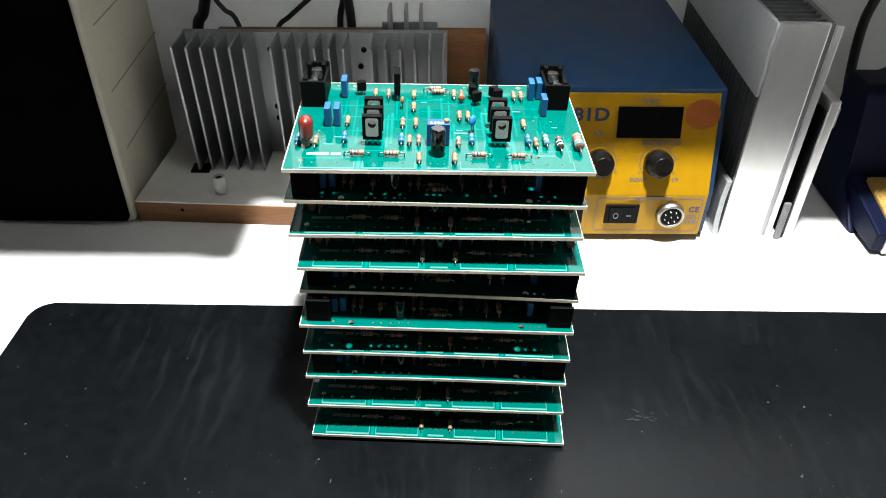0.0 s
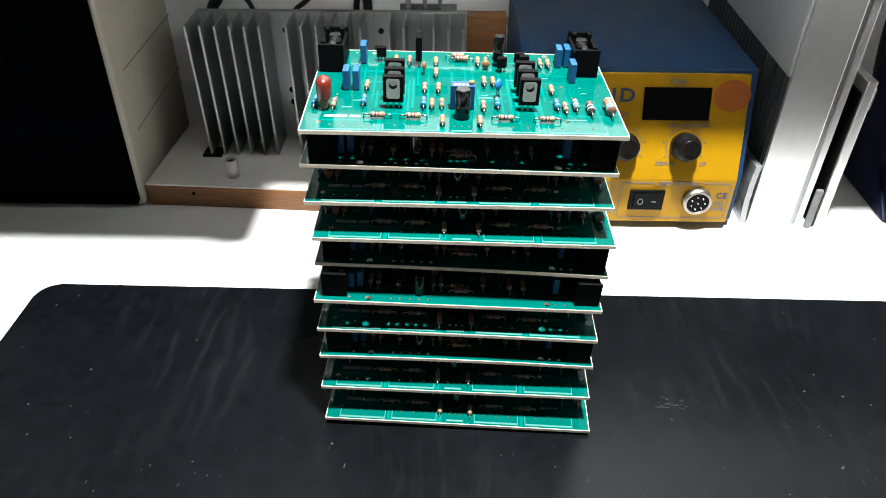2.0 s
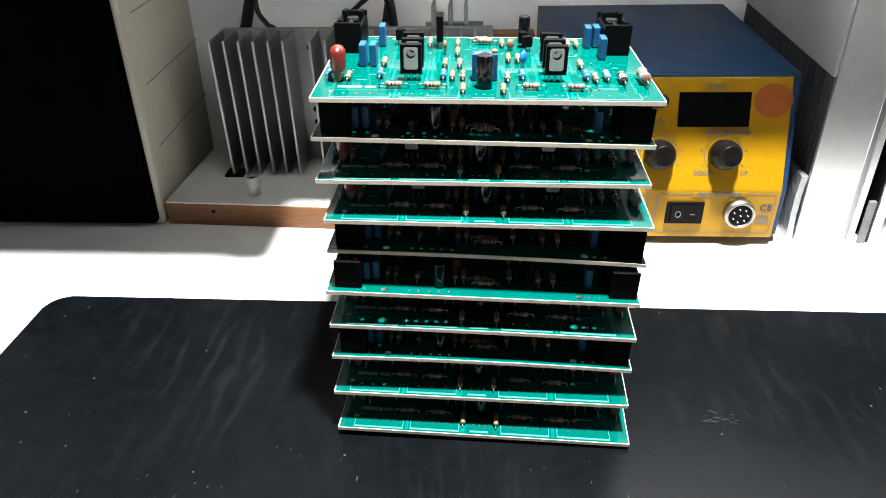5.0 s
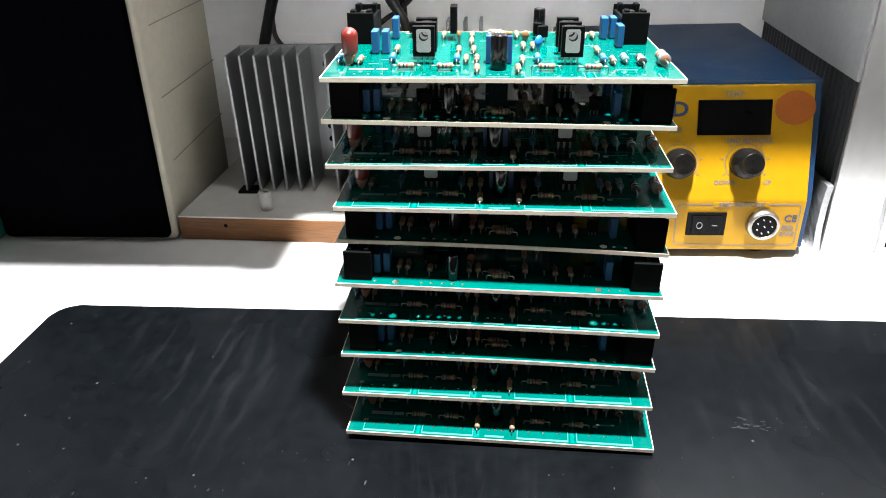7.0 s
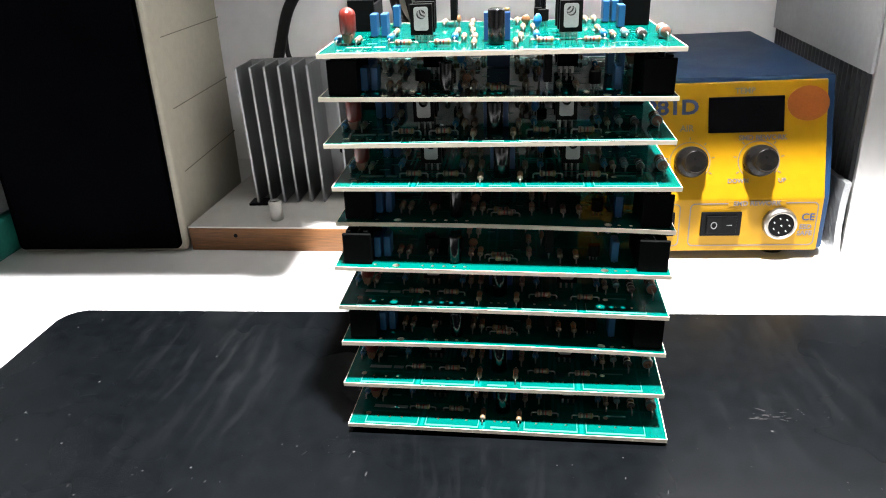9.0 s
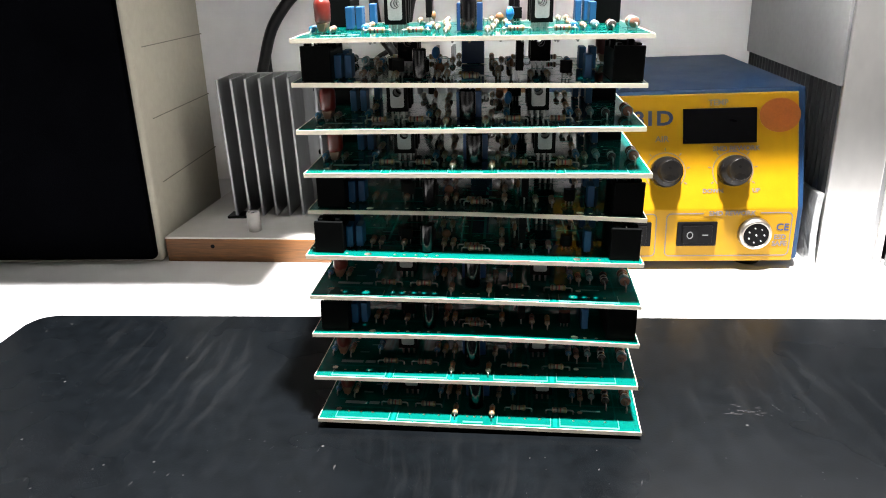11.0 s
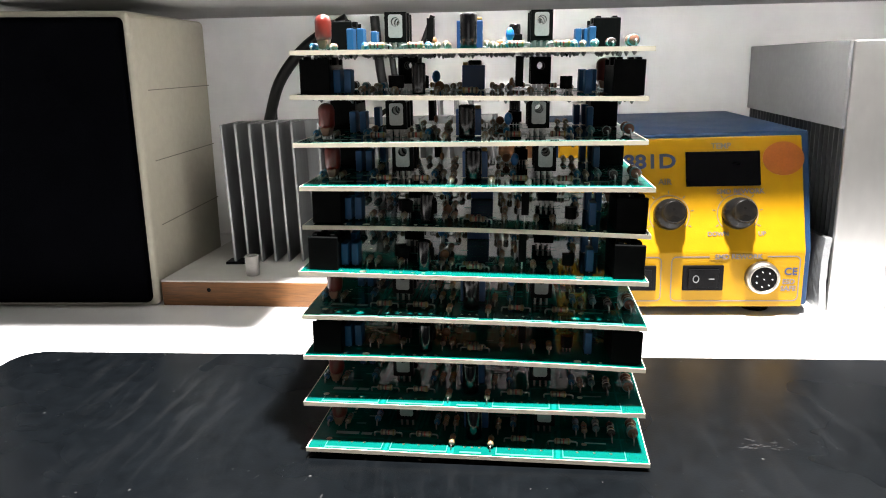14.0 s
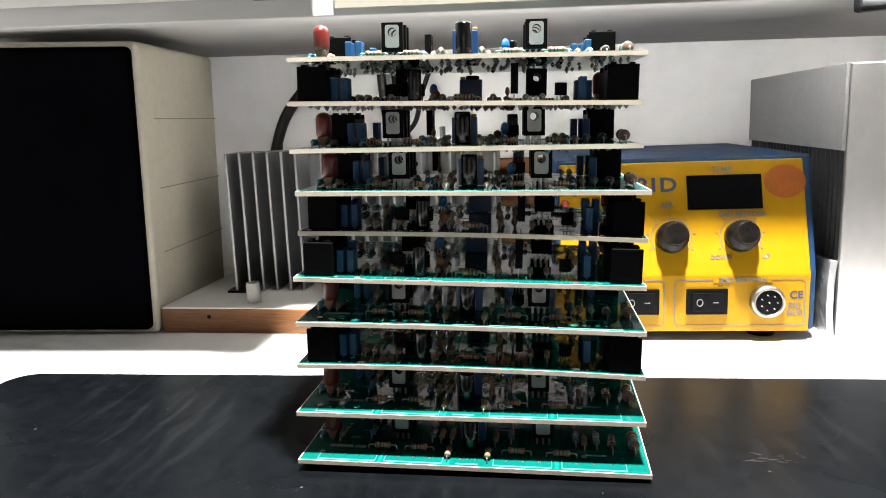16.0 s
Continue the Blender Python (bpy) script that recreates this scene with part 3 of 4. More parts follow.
writing("lettering", "TEMP", 0.0048, M_PRINT_GREY, st, on_face(0.144, 0.0932, 0.0002))
writing("lettering", "AIR", 0.0052, M_PRINT_GREY, st, on_face(0.1110, 0.0732, 0.0002))
writing("lettering", "SMD REWORK", 0.0042, M_PRINT_GREY, st, on_face(0.1545, 0.0672, 0.0002))
writing("lettering", "DOWN", 0.0036, M_PRINT_GREY, st, on_face(0.1410, 0.0432, 0.0002))
writing("lettering", "UP", 0.0036, M_PRINT_GREY, st, on_face(0.1660, 0.0432, 0.0002))
part("print_gap", box(B(), -0.0165, 0.0165, -0.0016, 0.0016, 0, 0.00035), M_YELLOW, st, "", on_face(0.1525, 0.0302))
writing("lettering", "SMD REWORK", 0.0042, M_PRINT_GREY, st, on_face(0.1525, 0.0302, 0.0005))
writing("lettering", "CE", 0.0062, M_PRINT_BLUE, st, on_face(0.1828, 0.0208, 0.0002))
writing("lettering", "ESD\nSAFE", 0.0042, M_PRINT_GREY, st, on_face(0.1820, 0.0125, 0.0002))
part("indicator", lathe(B(), ((0.0024, 0), (0.0024, 0.002), (0.0013, 0.0036)), 16), M_BAND_RED, st, "red indicator lamp", on_face(0.0512, 0.0750))
for x, z, w in ((0.0634, 0.0753, 0.0035), (0.0580, 0.0703, 0.0065), (0.0720, 0.0753, 0.0030), (0.0735, 0.0703, 0.0050)):
    part("print_bar", box(B(), -w, w, -0.0011, 0.0011, 0, 0.0002), M_PRINT_GREY, st, "", on_face(x, z))
for x, y in ((0.060, 0.425), (0.169, 0.425), (0.060, 0.585), (0.180, 0.585)):
    part("foot", lathe(B(), ((0.008, TABLE_Z), (0.009, TABLE_Z + 0.003), (0.009, -0.0005)), 20, pose(x, y, 0)), M_BLACK, st)

# ---- upright heatsinks and plate beside the station ----
big = thing("large_heatsink", "large aluminium heatsink standing on end beside the station", "heatsink")
GX0, GX1, GY0, GY1, GZ1 = 0.2085, 0.2385, 0.4145, 0.606, 0.1515
part("end_plate", box(B(), GX0, GX1, GY0, GY0 + 0.004, TABLE_Z, GZ1, 0.0008), M_ALU_BRIGHT, big, "bright brushed end plate")
# channel and fins take a darker aluminium than the plates beside them
part("channel", box(B(), GX1, GX1 + 0.0032, GY0 + 0.0018, GY1, TABLE_Z, GZ1 - 0.0006), M_ALU, big, "dark recessed channel")
part("base_plate", box(B(), GX1 + 0.0032, GX1 + 0.0075, GY0, GY1, TABLE_Z, GZ1 - 0.001, 0.0006), M_ALU_BRIGHT, big)
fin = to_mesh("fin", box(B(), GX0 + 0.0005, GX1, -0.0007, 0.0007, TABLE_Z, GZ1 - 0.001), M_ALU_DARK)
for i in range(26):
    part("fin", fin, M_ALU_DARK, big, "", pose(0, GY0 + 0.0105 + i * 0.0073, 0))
part("side_cover", box(B(), GX0 - 0.0024, GX0 - 0.0001, GY0 + 0.0005, GY1, 0.1030, GZ1, 0.0006), M_COVER, big, "flat dull metal cover")
YAW = pose(GX0, GY0, 0, 0, 0, -1.6) @ pose(-GX0, -GY0, 0)
big.matrix_world = YAW
wrap = thing("foil_pad", "grey crinkled foil pad at the foot of the heatsink", "pad")
rp = random.Random(8)
bm = bmesh.new()
bmesh.ops.create_grid(bm, x_segments=18, y_segments=12, size=0.5)
for v in bm.verts:
    u, w = v.co.x + 0.5, v.co.y + 0.5
    top = 0.0385 - 0.004 * u + rp.uniform(-0.0006, 0.0006)
    v.co = (GX0 - 0.0044 + rp.uniform(-0.00022, 0.00022) - 0.0012 * math.sin(w * 3.1), GY0 + 0.0012 + u * 0.075, TABLE_Z + w * (top - TABLE_Z))
back = bmesh.ops.extrude_face_region(bm, geom=list(bm.faces))
bmesh.ops.translate(bm, verts=[g for g in back["geom"] if isinstance(g, bmesh.types.BMVert)], vec=(0.0038, 0, 0))
part("pad_body", bm, M_FOIL, wrap)
wrap.matrix_world = YAW
plate = thing("metal_plate", "bright aluminium plate standing beside the heatsink", "plate")
part("plate_body", prism(B(), [(0, 0), (0.0062, 0), (0.0062, 0.155), (0, 0.155)], TABLE_Z, 0.1025, 0.0007, pose(0.2536, 0.4105, 0)), M_ALU_BRIGHT, plate)
# raised grey piece stands in for the notch in the edge
part("chipped_corner", prism(B(), [(0, 0), (0.0026, 0.0005), (0.0030, 0.006), (0, 0.008)], 0.082, 0.097, 0.0008, pose(0.2598, 0.4125, 0)), M_FOAM, plate, "small grey piece on the plate's edge at its notch")
# black sheet added as the shade in the gap, over the plate's bright side
part("insulator", box(B(), 0.2523, 0.2535, 0.4125, 0.565, TABLE_Z, 0.094), M_BLACK, plate, "added black sheet for the dark gap beside the plate")
part("bracket", box(B(), 0.2474, 0.2522, 0.4105, 0.4135, TABLE_Z, 0.024, 0.001), M_FOAM, plate, "small cut metal bracket")

# ---- soldering-iron stand ----
iron = thing("soldering_stand", "navy blue soldering station with a yellow sponge tray", "soldering station")
part("body", side_profile(B(), 0.3005, 0.44, ((0.440, 0.02), (0.452, 0.085), (0.458, 0.089), (0.485, 0.089), (0.485, TABLE_Z), (0.41, TABLE_Z)), 0.002), M_NAVY, iron)
part("base_tray", side_profile(B(), 0.3035, 0.44, ((0.385, TABLE_Z + 0.004), (0.385, 0.012), (0.45, 0.026), (0.45, TABLE_Z + 0.004)), 0.0015), M_NAVY, iron)
part("tray_front", box(B(), 0.3105, 0.44, 0.3835, 0.3855, TABLE_Z + 0.003, 0.012, 0.0005), M_ALU_BRIGHT, iron, "bare metal tray front")
part("sponge", side_profile(B(), 0.314, 0.43, ((0.391, 0.012), (0.391, 0.0155), (0.436, 0.0265), (0.436, 0.012)), 0.001), M_SPONGE, iron, "burnt yellow cleaning sponge")
for x0 in (0.326, 0.3325, 0.339):
    part("logo_shape", box(B(), x0, x0 + 0.0045, 0.4442, 0.4455, 0.0445, 0.0505), M_ALU, iron, "plain silver logo shape")

iron.matrix_world = pose(0.0045, 0.007, 0)

# ---- cables on the wall ----


def cable(pts, r, label):
    c = thing("cable", label, "cable", "cables on the wall")
    fine = []
    p = [Vector(q) for q in pts]
    for i in range(len(p) - 1):
        a, b, d, e = p[max(i - 1, 0)], p[i], p[i + 1], p[min(i + 2, len(p) - 1)]
        for k in range(8):
            s = k / 8
            fine.append(0.5 * ((2 * b) + (d - a) * s + (2 * a - 5 * b + 4 * d - e) * s * s + (3 * b - a - 3 * d + e) * s ** 3))
    fine.append(p[-1])
    part("cable_run", tube(B(), fine, r, 10), M_CABLE, c)
    return c


cable(((-0.220, 0.618, 0.0), (-0.2136, 0.618, 0.066), (-0.2050, 0.616, 0.083), (-0.1965, 0.612, 0.105), (-0.1820, 0.608, 0.138), (-0.1560, 0.608, 0.166), (-0.1200, 0.612, 0.187)), 0.0048, "thick black rubber cable rising behind the heatsink")
cable(((-0.165, 0.625, 0.0), (-0.1776, 0.622, 0.0706), (-0.1878, 0.622, 0.0837), (-0.1945, 0.622, 0.096), (-0.196, 0.628, 0.118)), 0.0022, "thin black cable crossing the thick one")
cable(((-0.152, 0.625, 0.03), (-0.1430, 0.622, 0.0661), (-0.1286, 0.620, 0.080), (-0.0972, 0.620, 0.1054), (-0.0840, 0.621, 0.1135), (-0.0690, 0.622, 0.128), (-0.0616, 0.622, 0.1543), (-0.0480, 0.622, 0.187)), 0.0022, "thin black cable running up the wall")
cable(((-0.0746, 0.612, 0.0), (-0.0746, 0.612, 0.068), (-0.0763, 0.612, 0.0956), (-0.0795, 0.612, 0.109), (-0.0890, 0.612, 0.1235), (-0.0930, 0.612, 0.136), (-0.0952, 0.612, 0.1604), (-0.0965, 0.612, 0.188)), 0.0040, "thick black cable hanging from the shelf")
cable(((-0.0885, 0.628, 0.0), (-0.0872, 0.628, 0.068), (-0.0830, 0.628, 0.090), (-0.0800, 0.628, 0.112), (-0.0850, 0.630, 0.140), (-0.0890, 0.630, 0.188)), 0.0028, "black cable twisted round the thick one")
cable(((0.388, 0.615, -0.007), (0.380, 0.615, 0.033), (0.3755, 0.615, 0.073), (0.378, 0.615, 0.098), (0.386, 0.612, 0.140), (0.392, 0.612, 0.182)), 0.0042, "thick black taped cable on the wall")
cable(((0.372, 0.606, 0.030), (0.388, 0.604, 0.031), (0.4094, 0.604, 0.040), (0.460, 0.604, 0.062)), 0.0032, "black cable lying behind the soldering station")
clip = thing("cable_clip", "black plastic clip under the assumed box", "clip")
part("clip_body", box(B(), -0.109, -0.091, 0.342, 0.352, 0.1905, 0.197, 0.0015), M_BLACK, clip)
clip.matrix_world = TILT
arm = thing("lamp_bracket", "black bracket fixed under the shelf", "bracket")
part("bracket_arm", box(B(), 0, 0.09, SHELF_Y - 0.014, SHELF_Y - 0.0025, 0, 0.008, 0.002), M_BLACK, arm)
arm.matrix_world = pose(0.204, 0.024, 0.1765, 0, -3, 0)

# ---- circuit boards ----
W, D, T = 0.1295, 0.082, 0.0016
mm = 0.001


def disc_points(x, y, r, n=10):
    return [(x + r * math.cos(2 * math.pi * i / n), y + r * math.sin(2 * math.pi * i / n)) for i in range(n)]


BIG_HOLES = ((-57.7, 7.7, 1.2), (41.7, 11.9, 1.1), (-40.1, 78.6, 1.5), (40.7, 79.0, 1.5))
SMALL_HOLES = [(x, 6.0, 0.55) for x in (-53.1, -48.0, -43.0, -27.4, -21.5, -15.4, -3.7, -0.8, 2.0, 13.4, 19.6, 25.5, 38.9, 45.2, 51.3)]
SMALL_HOLES += [(x, 78.7, 0.7) for x in (49.0, 30.2, 26.3, 21.8, 17.8, 13.6, -44.2, -48.6)] + [(-53, 33, 0.6), (-53, 30, 0.6), (44, 45, 0.6), (52, 44, 0.6), (47, 34, 0.6)]


def board_plate():
    """The laminate with its holes, as one sheet; the rim and the faces differ in material."""
    c = bmesh.new()
    n = 16
    loops = [[(W * (i / n - 0.5), 0) for i in range(n + 1)] + [(W * (0.5 - i / n), D) for i in range(n + 1)]]
    loops += [disc_points(x * mm, y * mm, r * mm) for x, y, r in (*BIG_HOLES, *SMALL_HOLES)]
    edges = []
    for lp in loops:
        v = [c.verts.new((x, y, 0)) for x, y in lp]
        edges += [c.edges.new((v[i], v[(i + 1) % len(v)])) for i in range(len(v))]
    bmesh.ops.triangle_fill(c, edges=edges, use_beauty=True)
    inside = [f for f in c.faces if any((f.calc_center_median().xy - Vector((x * mm, y * mm))).length < r * mm * 0.9 for x, y, r in (*BIG_HOLES, *SMALL_HOLES))]
    bmesh.ops.delete(c, geom=inside, context="FACES_ONLY")
    ext = bmesh.ops.extrude_face_region(c, geom=list(c.faces))
    bmesh.ops.translate(c, verts=[g for g in ext["geom"] if isinstance(g, bmesh.types.BMVert)], vec=(0, 0, T))
    bmesh.ops.recalc_face_normals(c, faces=c.faces)
    c.normal_update()
    me = bpy.data.meshes.new("laminate")
    for f in c.faces:
        f.material_index = 0 if abs(f.normal.z) > 0.5 else 1
    c.to_mesh(me)
    c.free()
    me.materials.append(M_MASK), me.materials.append(M_FR4)
    return me


def lead_mesh(length, drop):
    """Half of an axial part's wire: out of the body, round a bend, down into the board."""
    return to_mesh("lead", tube(B(), ((0, 0, 0), (length - 0.0006, 0, 0), (length - 0.0001, 0, -0.0003), (length, 0, -0.0008), (length, 0, -drop)), 0.00032, 6), M_LEAD)


def axial_mesh(name, l, r, mat):
    prof = ((r * 0.35, -l / 2), (r * 0.85, -l / 2 + 0.0002), (r, -l / 2 + 0.0006), (r, -l * 0.28), (r * 0.86, -l * 0.2), (r * 0.86, l * 0.2), (r, l * 0.28), (r, l / 2 - 0.0006), (r * 0.85, l / 2 - 0.0002), (r * 0.35, l / 2))
    return to_mesh(name, lathe(B(), prof, 14, pose(0, 0, 0, 0, 90)), mat)


def band_mesh(l, r, at, mat, w=0.0006):
    return to_mesh("band", lathe(B(), ((r * 0.9, at * l - w / 2), (r, at * l - w / 2 + 0.00003), (r, at * l + w / 2 - 0.00003), (r * 0.9, at * l + w / 2)), 14, pose(0, 0, 0, 0, 90)), mat)


def axial_kind(l, r, mat, bands, reach, lift):
    rr = r * 1.03
    return dict(body=axial_mesh("resistor", l, r, mat), lead=lead_mesh(reach, lift), half=l / 2, lift=lift,
                bands=[band_mesh(l, rr if abs(b[0]) > 0.25 else rr * 0.87, *b) for b in bands])


KIND = {
    "beige": axial_kind(0.0062, 0.00115, M_BEIGE, ((-0.36, M_BAND_BROWN), (-0.13, M_BAND_ORANGE), (0.07, M_BAND_ORANGE), (0.37, M_BAND_GOLD)), 0.0018, 0.0018),
    "beige_red": axial_kind(0.0062, 0.00115, M_BEIGE, ((-0.36, M_BAND_BROWN), (-0.12, M_BAND_DARK), (0.07, M_BAND_RED), (0.37, M_BAND_GOLD)), 0.0024, 0.0017),
    "blue": axial_kind(0.0066, 0.0013, M_RBLUE, ((-0.36, M_RCYAN), (-0.14, M_BAND_DARK), (0.12, M_RCYAN), (0.37, M_BAND_BROWN)), 0.002, 0.0018),
    "cyan": axial_kind(0.0070, 0.0014, M_RCYAN, ((-0.36, M_BAND_DARK), (-0.12, M_WHITE_MARK), (0.1, M_BAND_DARK), (0.37, M_BAND_BROWN)), 0.002, 0.0019),
    "diode": axial_kind(0.0078, 0.0016, M_RDARK, ((-0.34, M_WHITE_MARK, 0.0008), (0.02, M_WHITE_MARK, 0.0010), (0.36, M_RBROWN)), 0.003, 0.002),
    "big": axial_kind(0.0092, 0.0021, M_RBROWN, ((-0.34, M_RCYAN, 0.0022), (-0.10, M_WHITE_MARK, 0.0005), (0.12, M_BEIGE, 0.0008), (0.40, M_BEIGE, 0.0009)), 0.0040, 0.0027),
}


def axial(board, kind, x, y, turn, label, name="resistor"):
    k = KIND[kind]
    body = part(name, k["body"], None, board, label, pose(x * mm, y * mm, T + k["lift"], 0, 0, turn))
    part("lead", k["lead"], None, body, "", pose(k["half"], 0, 0))
    part("lead", k["lead"], None, body, "", pose(-k["half"], 0, 0, 0, 0, 180))
    for b in k["bands"]:
        part("band", b, None, body)
    return body


board = thing("circuit_board", "green populated amplifier circuit board lying in a stack", "circuit board", "stack of circuit boards")
part("laminate", board_plate(), None, board, "green solder-masked laminate with a cream cut edge")

# pale rim added along the upper edges to imitate their bright, lit line
bm = B()
for x0, x1, y0, y1 in [(W * (i / 16 - 0.5), W * ((i + 1) / 16 - 0.5), y, y + 0.00032) for i in range(16) for y in (0, D - 0.00032)] + [(-W / 2, -W / 2 + 0.00032, 0.00032, D - 0.00032), (W / 2 - 0.00032, W / 2, 0.00032, D - 0.00032)]:
    box(bm, x0, x1, y0, y1, T - 0.0002, T + 0.00005)
part("bare_rim", bm, M_FR4, board, "added cream rim for the bright lit edge round the mask")


# printed legend, copper tracks under the mask, and tinned pads
def outline(bm, x0, x1, y0, y1, z, w=0.25):
    for a, b, c, d in ((x0, x1, y0, y0 + w), (x0, x1, y1 - w, y1), (x0, x0 + w, y0 + w, y1 - w), (x1 - w, x1, y0 + w, y1 - w)):
        box(bm, a * mm, b * mm, c * mm, d * mm, T, z)


def circle(bm, cx, cy, r, z, w=0.25, n=28):
    for i in range(n):
        a0, a1 = 2 * math.pi * i / n, 2 * math.pi * (i + 1) / n
        prism(bm, [((cx + q * math.cos(a)) * mm, (cy + q * math.sin(a)) * mm) for q, a in ((r - w, a0), (r, a0), (r, a1), (r - w, a1))], T, z)


LEGEND = T + 0.00010
bm = B()
for x0, x1, y0, y1 in ((-57.9, -35.5, 1.1, 6.8), (-32.4, -10.2, 1.3, 7.4), (8.4, 30.0, 1.3, 8.0), (33.4, 56.6, 1.3, 8.2)):
    box(bm, x0 * mm, x1 * mm, y0 * mm, (y0 + 1.0) * mm, T, LEGEND)
    for x in (x0, x1 - 0.3):
        box(bm, x * mm, (x + 0.3) * mm, (y0 + 1.0) * mm, y1 * mm, T, LEGEND)
for x0, x1, y0, y1 in ((-5.2, 3.0, 1.5, 2.6), (-50, -46, 20.5, 21.6), (-46, -42.5, 27, 27.8), (7, 13.5, 31.5, 32.6), (8, 11, 34.0, 34.7),
                       (42, 50, 12.6, 13.4), (3, 6, 43.5, 44.2), (20, 27, 50.5, 51.1), (-8, -5, 61.5, 62.2), (35, 39, 53, 53.7), (51.5, 54, 38, 38.7)):
    box(bm, x0 * mm, x1 * mm, y0 * mm, y1 * mm, T, LEGEND)
tagged(part("legend", bm, M_SILK, board, "white printed component legend"), kind="stuff")
rnd = random.Random(5)
bm = B()
step = 0


def track(x0, y0, x1, y1, w):
    global step
    step += 1
    a, b, c, d = min(x0, x1) - w / 2, max(x0, x1) + w / 2, min(y0, y1) - w / 2, max(y0, y1) + w / 2
    box(bm, a * mm, b * mm, c * mm, d * mm, T, T + 0.00002 + step * 0.0000006)


for x0, x1, y0, y1 in ((-10.0, -7.5, 1.0, 28.0), (31.5, 33, 9, 50), (-40, -20, 15.5, 16.6), (36, 60, 16.4, 17.4), (-60, -36, 9, 10), (-52, -28, 57, 58.2), (-34.5, -33.2, 1.0, 15.0), (30.9, 32.4, 1.0, 9.0)):
    track(x0 + 0.5, y0 + 0.5, x1 - 0.5, y1 - 0.5, 1.0)
for x, y0, y1 in ((-24.6, 18, 44), (-22.8, 19, 48), (-21.0, 22, 50), (-36.2, 22, 36), (20.2, 12, 52), (22.4, 9, 56), (29.8, 9, 34), (31.0, 22, 48), (-14.5, 12, 66), (-19.2, 44, 64), (5.2, 24, 64), (7.0, 26, 40), (16.6, 10, 60),
                  (-38, 28, 66), (-43, 46, 62), (35, 30, 62), (44.5, 27, 35), (55.6, 8, 30), (1.8, 30, 66), (-4.2, 30, 58)):
    track(x, y0, x, y1, rnd.choice((0.7, 0.9, 1.2)))
for y, x0, x1 in ((33.2, -41, -34), (35.8, -4, 22), (52.6, -8, 6), (56.4, 30, 48), (46.4, -47, -35), (48.4, 35, 46), (44.2, -24, -10), (29.6, 7, 20), (58.6, -36, -20), (60.8, 2, 17), (40.6, 22, 40), (26.8, 44, 57), (13.2, -52, -38), (63.6, -14, 2), (69.6, 20, 44)):
    track(x0, y, x1, y, rnd.choice((0.7, 0.9, 1.2)))
for x, y, w, h in ((40.9, 36.2, 4.4, 6.4), (46.6, 36.2, 4.4, 6.6), (-53, 24.5, 4, 2.4), (-34.2, 18.6, 11.0, 5.0), (21.1, 18.3, 11.0, 5.0), (-34.2, 34.9, 11.0, 5.0), (20.7, 35.4, 11.0, 5.0),
                   (-52.0, 35.6, 9.6, 9.0), (-46.4, 64.2, 4.0, 8.6), (-6.4, 19.6, 12, 6.4), (-59.6, 15.0, 6.2, 11.2), (57.6, 13.6, 5.8, 15.6)):
    outline(bm, x, x + w, y, y + h, T + 0.00006)
for cx, cy, r in ((53.6, 38.4, 5.6), (-0.7, 13.6, 4.1), (17.9, 74.4, 3.4), (-48.0, 31.5, 1.4), (-54.5, 45.5, 1.2), (18.5, 59.8, 3.0), (-36.5, 69.4, 3.0)):
    circle(bm, cx, cy, r, T + 0.00006)
tagged(part("copper_track", bm, M_TRACE, board, "paler green tracks under the solder mask"), kind="stuff")

for x0, x1 in ((-0.0562, -0.0469), (-0.0459, -0.0416)):
    part("label_patch", box(B(), x0, x1, 0.0119, 0.0139, T, T + 0.00008), M_PATCH, board, "blank white writing patch")

# solder joints and clipped wire ends on the underside
bm = B()
for k in range(170):
    x, y = rnd.uniform(-61, 61), rnd.choice((6, 9, 15, 19, 21, 25, 29, 35, 39, 42, 50, 55, 60, 64, 68, 72, 76)) + rnd.uniform(-1, 1)
    h = rnd.uniform(0.6, 1.3)
    lathe(bm, ((0.0011, 0.0001), (0.0008, -0.0004), (0.0005, -0.0008 * h), (0.0003, -0.0012 * h)), 6, pose(x * mm, y * mm, 0))
tagged(part("solder_joint", bm, M_SOLDER, board, "shiny tin solder joints with clipped wire ends"), kind="stuff")

for i, (x, y) in enumerate(((-53.1, 21.6), (-40.9, 39.6), (-29.7, 68.3), (-23.5, 67.8), (-11.3, 67.0), (-11.3, 54.2), (-16.1, 38.7), (-10.2, 38.4), (-12.9, 23.0), (-8.8, 23.1), (-8.6, 8.2), (8.0, 67.7),
                            (11.6, 67.9), (9.8, 45.9), (13.7, 46.0), (8.4, 22.0), (6.3, 8.3), (27.6, 68.5), (36.9, 67.5), (40.4, 67.1), (38.6, 38.6), (42.2, 21.8))):
    axial(board, "beige" if i % 3 else "beige_red", x, y, 90 if i % 2 else -90, "beige carbon-film resistor with colour bands")
for x, y in ((-61.0, 22.8), (-41.1, 24.8), (-16.4, 23.9), (14.3, 24.6), (39.0, 24.2)):
    axial(board, "blue", x, y, 90, "blue metal-film resistor with colour bands")
axial(board, "cyan", 46.8, 23.9, 90, "pale cyan resistor with colour bands")
axial(board, "diode", 52.4, 21.1, 90, "dark glass diode with silver bands", "diode")
axial(board, "big", 60.4, 21.3, 90, "large glassy brown part with a cyan front band")
for x, y in ((-34.7, 11.6), (-20.3, 11.4), (16.8, 11.2), (33.5, 10.6), (-1.1, 73.6), (0.6, 70.4)):
    axial(board, "beige_red", x, y, 0, "beige carbon-film resistor with colour bands")

